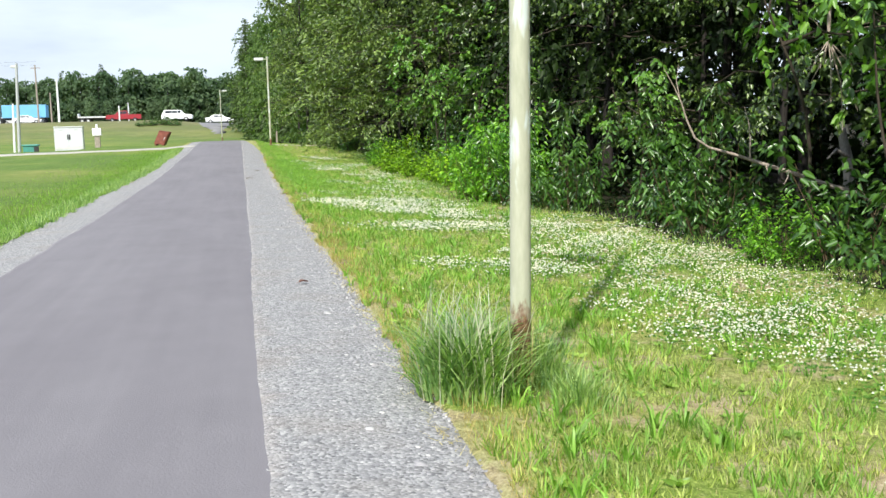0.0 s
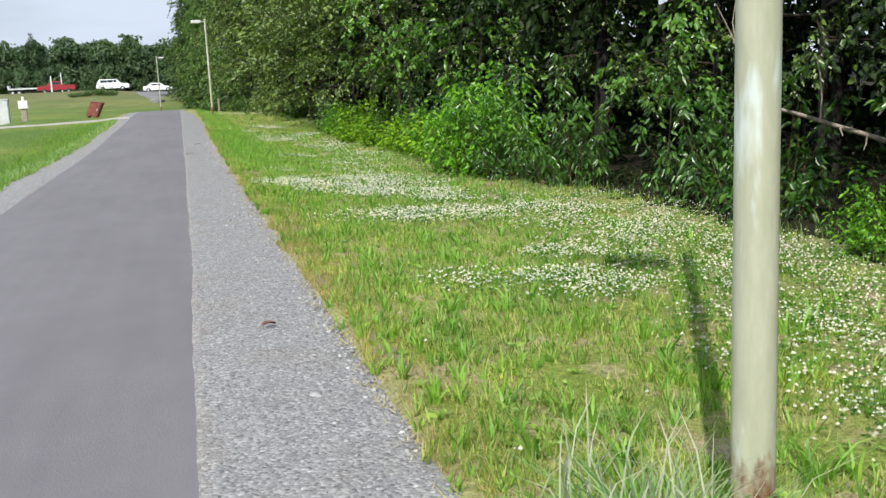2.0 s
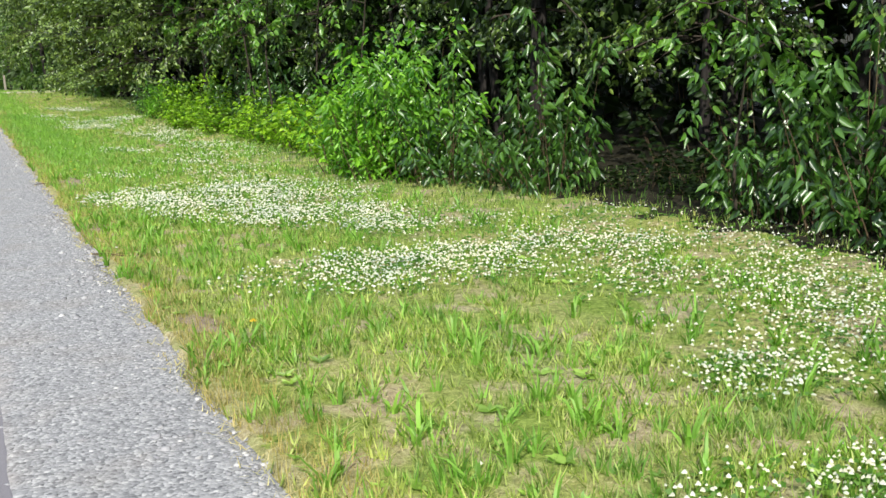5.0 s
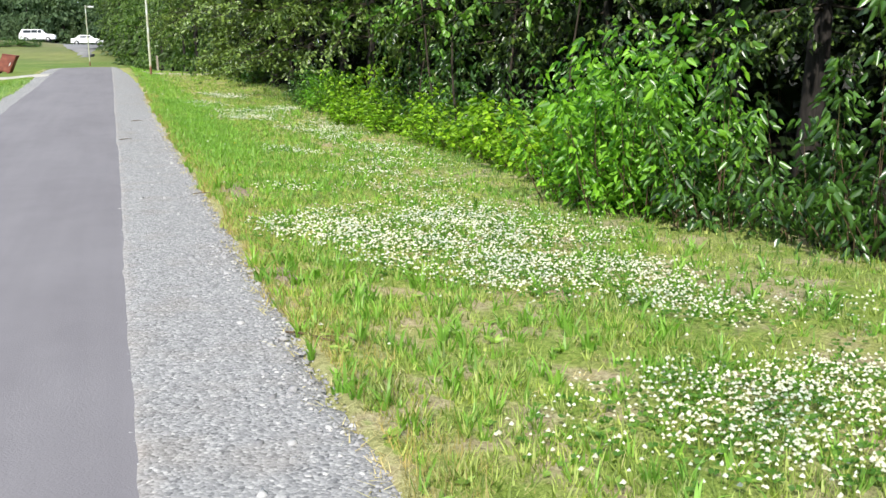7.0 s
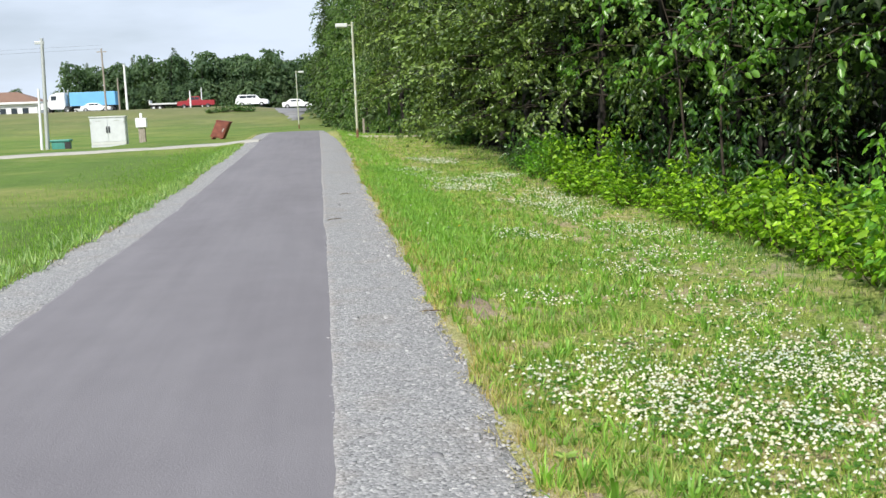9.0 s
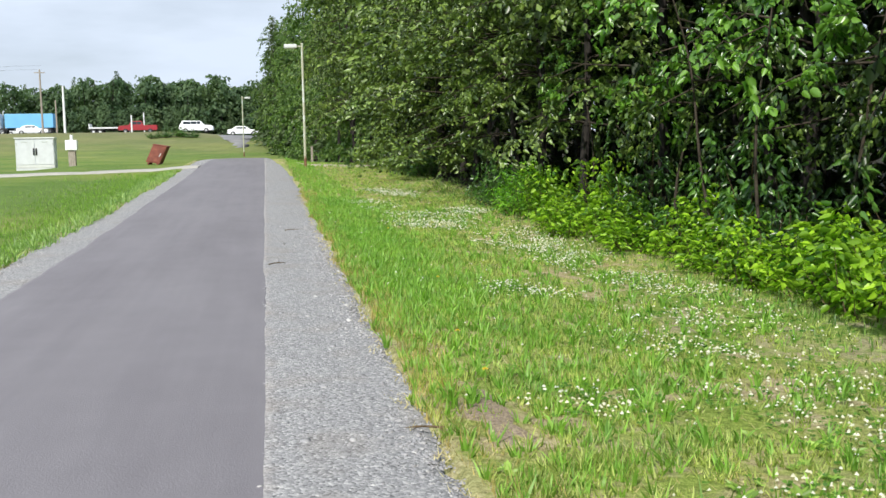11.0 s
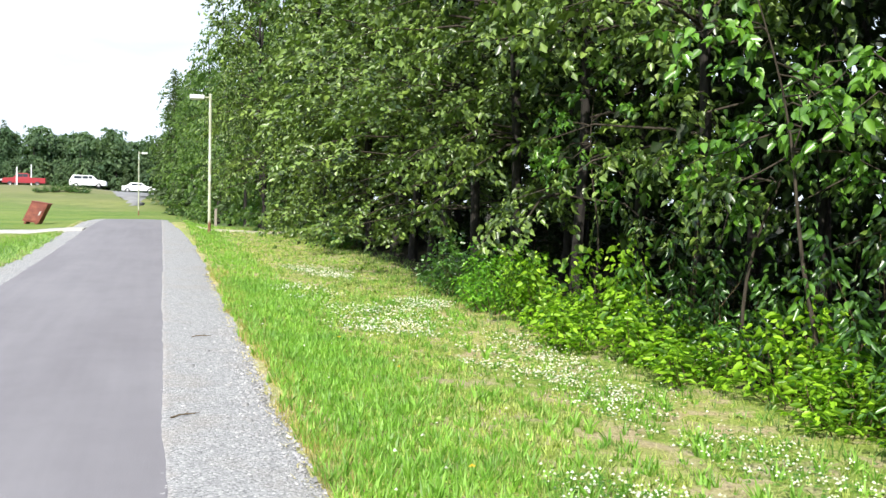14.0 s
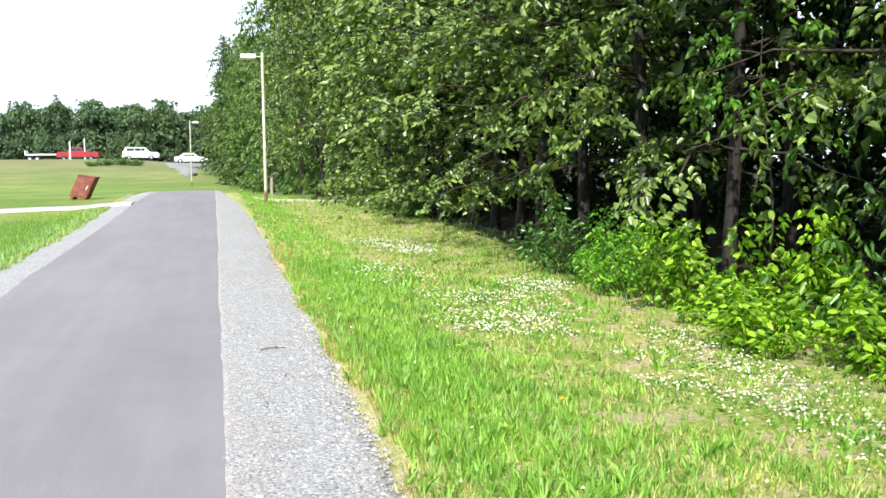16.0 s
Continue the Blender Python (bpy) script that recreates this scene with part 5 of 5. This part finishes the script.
# clover patches: middle, half widths, turn, strength
PATCHES = [(3.0, 16.6, 2.1, 0.75, -0.95, 1.0), (3.1, 18.2, 1.2, 1.0, -0.6, 0.75), (3.2, 13.3, 1.15, 0.62, 0.1, 1.0), (4.6, 13.4, 0.9, 0.7, 0.0, 0.6), (2.8, 8.75, 0.75, 0.5, -0.2, 1.0),
           (4.0, 5.9, 0.95, 1.5, 0.1, 0.95), (4.7, 9.6, 0.9, 2.6, 0.1, 0.55), (4.9, 12.2, 0.9, 2.2, -0.3, 0.5), (2.85, 25.2, 0.5, 0.45, 0, 0.9), (3.45, 22.4, 0.8, 0.5, -0.3, 0.6), (2.25, 20.9, 0.5, 0.3, 0, 0.7),
           (3.1, 32.6, 0.75, 0.75, -0.5, 1.0), (4.25, 35.4, 0.45, 0.8, -0.2, 1.0), (4.1, 28.4, 0.45, 1.6, 0.0, 0.8), (3.8, 29.8, 0.5, 1.2, 0.1, 0.7), (3.9, 22.8, 0.5, 1.8, 0.0, 0.55), (3.6, 20.3, 0.6, 1.2, 0.2, 0.5),
           (2.5, 36.5, 0.5, 1.2, 0.0, 0.5), (3.4, 41.0, 0.6, 1.5, 0.0, 0.6), (4.4, 3.0, 0.9, 1.3, 0.0, 0.8), (3.55, 10.2, 0.42, 0.4, 0.0, 0.8),
           (4.35, 25.2, 0.5, 2.2, 0.05, 0.55), (4.25, 30.2, 0.55, 2.2, 0.0, 0.6), (3.3, 34.0, 0.8, 1.0, 0.0, 0.5)]


def clover_weight(x, y):
    w = np.zeros_like(x)
    for cx, cy, rx, ry, a, s in PATCHES:
        u, v = (x - cx) * math.cos(a) + (y - cy) * math.sin(a), -(x - cx) * math.sin(a) + (y - cy) * math.cos(a)
        d = np.sqrt((u / rx) ** 2 + (v / ry) ** 2)
        w = np.maximum(w, s * (1.0 if cy < 19.5 else 0.45 if cx > 3.5 else 0.45) * np.clip((1.5 - d) / 1.0, 0, 1))
    return w * np.clip(-0.28 + 1.35 * value_noise(x, y, 2.0, 21) + 0.55 * value_noise(x, y, 6.0, 22), 0, 1)


def scatter(n, xa, xb, ya, yb, crowd=1.0):
    return xa + (xb - xa) * grng.random(n), ya + (yb - ya) * grng.random(n) ** crowd


# lawn of the verge, in small tufts
def lawn(n, per, xa, xb, ya, yb):
    cx, cy = scatter(n, xa, xb, ya, yb, 1.1)
    x, y = np.repeat(cx, per), np.repeat(cy, per)
    t = grng.random(len(x)) * 6.283
    r = 0.022 * np.sqrt(grng.random(len(x)))
    return x + np.cos(t) * r, y + np.sin(t) * r, t, np.repeat(grng.random(n), per)


parts_ = [lawn(44000, 8, 0.98, 3.4, 0.5, 38), lawn(15000, 7, 3.4, 6.3, 0.5, 40), lawn(15000, 6, 1.0, 6.2, 36, 66)]
x, y, toward, chance = (np.concatenate(c) for c in zip(*parts_))
bare = value_noise(x, y, 1.7, 31) * 0.55 + value_noise(x, y, 4.6, 32) * 0.45
lush = np.clip(1.25 - np.abs(x - 1.7) / 0.8, 0, 1) * np.clip((y - 19) / 8, 0, 1) * (0.35 + 0.55 * value_noise(x, y, 1.1, 35))
keep = (x < hedge_x(y) + 0.5) & (chance < (np.clip((bare - 0.29) * 3.0, 0.13, 0.97) + lush) * (1 - 0.35 * clover_weight(x, y)) * (1 - 0.85 * soil_weight(x, y))) & (x > 0.97 + 0.18 * value_noise(y, y * 0, 2.2, 17) + 0.08 * value_noise(y, y * 0, 9.0, 18))
x, y, lush, toward, bare, chance = (c[keep] for c in (x, y, lush, toward, bare, chance))
pick = (chance * 7.31) % 1.0
is_lush = pick < 0.10 + 0.75 * lush
is_straw = ~is_lush & (grng.random(len(x)) < 0.10 + 0.3 * np.clip(1.4 - x, 0, 0.3) / 0.3)
mid = ~is_lush & ~is_straw
grow = 1 + 0.02 * np.clip(y, 0, 60)
sz = lambda m, a, b: (a + (b - a) * grng.random(m.sum()) ** 1.5)
blades("verge_grass", x[mid], y[mid], sz(mid, 0.025, 0.085), sz(mid, 0.006, 0.013) * grow[mid], M_BLADE, "short yellow-green grass of the verge", lean=0.7, toward=toward[mid])
blades("lush_grass", x[is_lush], y[is_lush], sz(is_lush, 0.04, 0.13), sz(is_lush, 0.009, 0.018) * grow[is_lush], M_LUSH, "lush green grass beside the gravel", lean=0.6, toward=toward[is_lush])
blades("dry_grass", x[is_straw], y[is_straw], sz(is_straw, 0.02, 0.08), sz(is_straw, 0.003, 0.005) * grow[is_straw], M_STRAW, "dry straw-coloured grass among the green", lean=1.3)


# coarser tufts standing out of the lawn
cx, cy = scatter(2600, 1.05, 4.9, 2.0, 36)
ok = (value_noise(cx, cy, 1.0, 41) * 0.6 + value_noise(cx, cy, 3.4, 42) * 0.4 > 0.42) & (cx < hedge_x(cy) - 0.2)
big = np.repeat(0.6 + 0.9 * grng.random(ok.sum()) ** 1.5, 10)
cx, cy = np.repeat(cx[ok], 10), np.repeat(cy[ok], 10)
tt = grng.random(len(cx)) * 6.283
rr = 0.035 * grng.random(len(cx))
everyone = np.ones(len(cx), bool)
blades("grass_tufts", cx + np.cos(tt) * rr, cy + np.sin(tt) * rr, sz(everyone, 0.05, 0.13) * big, sz(everyone, 0.010, 0.020) * big ** 0.5, M_LUSH, "coarse green tufts in the verge", lean=0.9, bent=True, toward=tt)

# flat rosettes of broad-leaved weeds
cx, cy = scatter(1300, 1.15, 5.2, 2.0, 34)
ok = (value_noise(cx, cy, 1.3, 44) > 0.45) & (cx < hedge_x(cy) - 0.1)
big = np.repeat(0.03 + 0.045 * grng.random(ok.sum()) ** 1.6, 7)
cx, cy = np.repeat(cx[ok], 7), np.repeat(cy[ok], 7)
tt = grng.random(len(cx)) * 6.283
v, f = leaves(np.stack([cx, cy, ground_z(cx, cy) + 0.008], -1), np.stack([np.cos(tt), np.sin(tt), 0.25 + 0.5 * grng.random(len(cx))], -1), big * (0.7 + 0.6 * grng.random(len(cx))), grng, 6, 0.38, 0.10, 0.4)
tagged(new("weed_rosettes", quick_mesh("weed_rosettes", v, f, M_WEED)), "broad green weed leaves low in the verge", "weeds", kind="stuff")

# fine tan grass standing along the gravel
fx, fy = scatter(26000, 0.0, 0.42, 0.5, 40)
fx = fx ** 1.3 + 1.0 + 0.16 * value_noise(fy, fy * 0, 2.2, 17)
ok = grng.random(len(fx)) < 0.15 + 1.1 * value_noise(fx * 0.5, fy, 0.8, 46) ** 1.5
fx, fy = fx[ok], fy[ok]
everyone = np.ones(len(fx), bool)
blades("tan_grass", fx, fy, sz(everyone, 0.03, 0.13), sz(everyone, 0.003, 0.006) * (1 + 0.02 * fy), M_TAN, "fine tan and green grass along the gravel's edge", lean=0.6)

# dry thatch lying flat between the tufts
tx, ty, tt, tc = lawn(21000, 5, 0.98, 5.4, 0.5, 40)
ok = tc < 0.25 + 0.75 * np.clip(1.15 - value_noise(tx, ty, 1.7, 31) * 0.9 - value_noise(tx, ty, 4.6, 32) * 0.5, 0, 1) + 0.5 * (tx < 1.35)
ok &= (tx < hedge_x(ty)) & (grng.random(len(tx)) > 0.8 * soil_weight(tx, ty))
tx, ty, tt = tx[ok] + grng.normal(size=ok.sum()) * 0.03, ty[ok] + grng.normal(size=ok.sum()) * 0.03, grng.random(ok.sum()) * 6.283
blades("thatch", tx, ty, 0.008 + 0.03 * grng.random(len(tx)), (0.003 + 0.004 * grng.random(len(tx))) * (1 + 0.02 * ty), M_STRAW, "dead straw lying between the tufts", lean=2.8, toward=tt)


def soil_patch(cx, cy, rx, ry, k):
    a = np.arange(28) / 28 * 6.283
    V = [(cx, cy, float(ground_z(cx, cy)) + 0.012)]
    for ring in (0.5, 1.0):
        r = ring * (0.35 + 0.9 * value_noise(np.cos(a) * 2 + k * 7, np.sin(a) * 2, 1.3, 50 + k))
        px, py = cx + np.cos(a) * r * rx, cy + np.sin(a) * r * ry
        V += list(zip(px, py, ground_z(px, py) + (0.012 if ring < 1 else -0.006)))
    bm = bmesh.new()
    vs = [bm.verts.new(v) for v in V]
    for i in range(28):
        j = (i + 1) % 28
        bm.faces.new((vs[0], vs[1 + i], vs[1 + j]))
        bm.faces.new((vs[1 + i], vs[29 + i], vs[29 + j], vs[1 + j]))
    me = bpy.data.meshes.new("bare_soil")
    bm.to_mesh(me)
    bm.free()
    me.materials.append(M_SOIL)
    tagged(new("bare_soil", smooth(me)), "patch of bare brown soil with dry thatch in the verge", "soil", kind="structure")


def soil_material():
    n = Nodes("dry_soil")
    p = n.spot()
    f = n.noise(p, 55, 5, 0.7)
    thatch = n.noise(n.place((60, 25, 30)), 1.5, 4, 0.6)
    col = n.ramp(f, [(0.3, (0.12, 0.092, 0.066)), (0.5, (0.28, 0.22, 0.165)), (0.7, (0.46, 0.385, 0.31))])
    n.base(n.mix(n.ramp(thatch, [(0.5, (0, 0, 0)), (0.7, (0.7, 0.7, 0.7))]), col, (0.50, 0.42, 0.22)))
    n.bump(f, 0.8, 0.015)
    return n.set(0.95, 0, 0.15)


M_SOIL = soil_material()
for k, s in enumerate(SOIL):
    if s[0] < 1.6:
        soil_patch(*s, k)

# field side verge
x, y = scatter(60000, -6.5, GRAV_L + 0.3, 5, 52, 1.0)
x, y = x[x < grav_l(y) + 0.08], y[x < grav_l(y) + 0.08]
keep = grng.random(len(x)) < np.clip(1.2 - np.abs(x + 3.6) / 1.6, 0.10, 1)
x, y = x[keep], y[keep]
everyone = np.ones(len(x), bool)
blades("field_edge_grass", x, y, sz(everyone, 0.03, 0.12), sz(everyone, 0.009, 0.018), M_FIELD_EDGE, "green grass along the field's edge")

cx, cy = scatter(420, -0.45, 0.1, 6, 50)
cx = cx + grav_l(cy)
cx, cy = np.repeat(cx, 14), np.repeat(cy, 14)
tt = grng.random(len(cx)) * 6.283
rr = 0.08 * grng.random(len(cx))
everyone = np.ones(len(cx), bool)
blades("edge_tufts", cx + np.cos(tt) * rr, cy + np.sin(tt) * rr, sz(everyone, 0.06, 0.2), sz(everyone, 0.012, 0.026), M_TALL, "dark weedy tufts along the field's gravel edge", "weeds", lean=0.8, toward=tt)

# tall tuft round the first lamp post, with pale seed heads
def tuft(n, cx, cy, r, low, high, wide, lean, label):
    tr, ta = np.minimum(np.abs(grng.normal(size=n)) * r * 0.6, r), grng.random(n) * 6.283
    px, py = cx + np.cos(ta) * tr, cy + np.sin(ta) * tr
    hh = (low + (high - low) * grng.random(n)) * (1.1 - 0.45 * tr / r)
    blades("tall_grass", px, py, hh, wide * (0.7 + 0.6 * grng.random(n)), M_TALL, label, lean=lean, bent=True, toward=ta + grng.normal(size=n) * 1.1)


tuft(1050, 1.27, 3.97, 0.27, 0.14, 0.46, 0.0125, 1.15, "tall blue-green grass tuft beside a lamp post")
tuft(420, 1.70, 4.12, 0.20, 0.14, 0.36, 0.006, 0.8, "green grass tuft behind a lamp post")
tuft(420, 1.80, 3.70, 0.26, 0.08, 0.22, 0.006, 1.0, "low green grass at a lamp post's foot")
m = 100
sx, sy = 1.27 + grng.normal(size=m) * 0.13, 4.05 + grng.normal(size=m) * 0.18
blades("seed_heads", sx, sy, 0.40 + 0.22 * grng.random(m), np.full(m, 0.007), M_SEED, "pale seed stalks above the tall tuft", lean=0.6, bent=True)
# dry stalks clinging to the foot of the post
a = grng.random(70) * 6.283
blades("dry_stalks", 1.55 + np.cos(a) * 0.075, 3.98 + np.sin(a) * 0.075, 0.15 + 0.35 * grng.random(70), np.full(70, 0.007), M_STRAW, "dry stalks clinging to the lamp post's foot", lean=0.15)

# taller weeds under the wood's edge
x, y = scatter(17000, 4.0, 9.0, 2, 60)
keep = (x > hedge_x(y) - 0.35) & (x < hedge_x(y) + np.where(y < 18, 2.6, 1.1))
x, y = x[keep], y[keep]
everyone = np.ones(len(x), bool)
blades("edge_weeds", x, y, sz(everyone, 0.05, 0.16), sz(everyone, 0.008, 0.016), M_EDGE_WEED, "weeds under the wood's edge", "weeds", lean=0.6, bent=True)

# clover leaves and white heads
x, y = scatter(150000, 1.2, 6.4, 1.5, 44)
keep = (grng.random(len(x)) < clover_weight(x, y) * 0.9) & (x < hedge_x(y) + 0.3)
x, y = x[keep], y[keep]
n = len(x)
c = np.stack([x, y, ground_z(x, y) + 0.02 + 0.06 * grng.random(n)], -1)
tri = []
for k in range(3):
    a = grng.random(n) * 0.4 + k * 2.094
    tri.append(leaves(c, np.stack([np.cos(a), np.sin(a), 0.15 + 0 * a], -1), 0.018 + 0.012 * grng.random(n), grng, 4, 0.9, 0.05))
v, f = join_arrays(tri)
tagged(new("clover_leaves", quick_mesh("clover_leaves", v, f, M_CLOVER)), "dark green clover leaves in the verge", "clover", kind="stuff")

x, y = scatter(215000, 1.2, 6.4, 1.5, 44)
keep = (grng.random(len(x)) < clover_weight(x, y) ** 1.3 * 1.4 + 0.0012) & (x < hedge_x(y) + 0.1)
x, y = x[keep], y[keep]
n = len(x)
r = (0.0066 + 0.0054 * grng.random(n)) * (1 + 0.010 * y)
z = ground_z(x, y) + 0.04 + 0.055 * grng.random(n)
octa = np.array([(1, 0, 0), (0, 1, 0), (-1, 0, 0), (0, -1, 0), (0, 0, 1.0)]) - np.array([0, 0, 0.3])
ring = np.array([(0, 1, 4), (1, 2, 4), (2, 3, 4), (3, 0, 4)])
v = np.stack([x, y, z], -1)[:, None] + octa[None] * r[:, None, None] * (1 + 0.2 * grng.normal(size=(n, 5, 1)))
tagged(new("clover_flowers", quick_mesh("clover_flowers", v.reshape(-1, 3), (np.arange(n)[:, None, None] * 5 + ring[None]).reshape(-1, 3), M_FLOWER)), "white clover flower heads in drifts", "clover", kind="stuff")
blades("clover_stems", x, y, z - ground_z(x, y), np.full(n, 0.003), M_LUSH, "thin green clover stems", "clover", lean=0.02)


def dandelion(x, y):
    z = float(ground_z(x, y))
    root = thing("dandelion", "single yellow dandelion in the grass", "flower", "dandelions in the verge", Matrix.Translation((x, y, z)))
    child("stem", tube_mesh("stem", [(0, 0, -0.02), (0.005, 0, 0.05), (0, 0, 0.1)], [0.003, 0.003, 0.003], M_LUSH, 5), root)
    bm = bmesh.new()
    for ring_i, (rr, zz, cnt) in enumerate(((0.022, 0.10, 14), (0.014, 0.106, 10), (0.007, 0.11, 6))):
        for i in range(cnt):
            a = i / cnt * 6.283 + ring_i
            c, s = math.cos(a), math.sin(a)
            q = [bm.verts.new(p) for p in ((0, 0, zz - 0.006), (c * rr - s * 0.003, s * rr + c * 0.003, zz), (c * rr + s * 0.003, s * rr - c * 0.003, zz))]
            bm.faces.new(q)
    part("petals", bm, M_YELLOW, root)


for dx, dy in ((1.50, 11.95), (2.1, 30.9), (1.95, 25.5), (2.35, 29.06), (1.61, 22.68), (1.54, 21.43)):
    dandelion(dx, dy)


def small_litter():
    """Things lying on the verge and the gravel."""
    z = lambda x, y: float(ground_z(x, y))
    rr = random.Random(3)
    for x, y, ln, turn in ((0.36, 27.35, 0.26, 0.6), (0.62, 31.3, 0.22, 0.2), (1.02, 20.5, 0.2, 2.9), (1.15, 14.88, 0.42, -0.91)):
        root = thing("twig", "short dry twig lying on the gravel", "twig", "twigs on the gravel", Matrix.Translation((x, y, z(x, y) + 0.012)) @ Matrix.Rotation(turn, 4, "Z"))
        tubed("stick", [([(-ln / 2, 0, 0), (-ln / 6, 0.01, 0.008), (ln / 5, -0.006, 0.004), (ln / 2, 0.012, 0.0)], [0.007, 0.006, 0.005, 0.002])], M_TWIG, root, sides=6)
        tubed("fork", [([(0, 0, 0.006), (ln * 0.18, 0.04, 0.012), (ln * 0.3, 0.07, 0.006)], [0.004, 0.003, 0.001])], M_TWIG, root, sides=5)
    root = thing("dead_leaf", "curled red-brown dead leaf on the gravel", "leaf", "", Matrix.Translation((0.65, 7.93, float(profile(7.93)) + 0.012)) @ Matrix.Rotation(0.5, 4, "Z"))
    bm = bmesh.new()
    rows = []
    for i in range(7):
        u = i / 6
        half = 0.026 * math.sin(math.pi * min(1.0, 0.12 + u * 0.95)) + 0.002
        rows.append([bm.verts.new((-0.045 + 0.09 * u, half * w, 0.004 + 0.014 * w * w + 0.008 * math.sin(u * 4))) for w in (-1, 0, 1)])
    for ra, rb in zip(rows, rows[1:]):
        for k in range(2):
            bm.faces.new((ra[k], rb[k], rb[k + 1], ra[k + 1]))
    part("blade", bm, M_DEADLEAF, root, soft=True)
    part("stalk", boxed(-0.075, -0.044, -0.0015, 0.0015, 0.005, 0.008), M_DEADLEAF, root)
    bm = bmesh.new()
    bmesh.ops.create_grid(bm, x_segments=5, y_segments=3, size=0.5, matrix=Matrix.Diagonal((0.11, 0.05, 1, 1)))
    for v in bm.verts:
        v.co.z += 0.02 * math.sin(v.co.x * 40) + rr.uniform(-0.006, 0.006)
    bmesh.ops.solidify(bm, geom=bm.faces[:], thickness=0.002)
    root = thing("paper_scrap", "crumpled white paper scrap in the grass", "litter", "", Matrix.Translation((3.34, 23.65, z(3.34, 23.65) + 0.05)) @ Matrix.Rotation(-0.4, 4, "Z"))
    part("sheet", bm, M_WHITE, root)


small_litter()
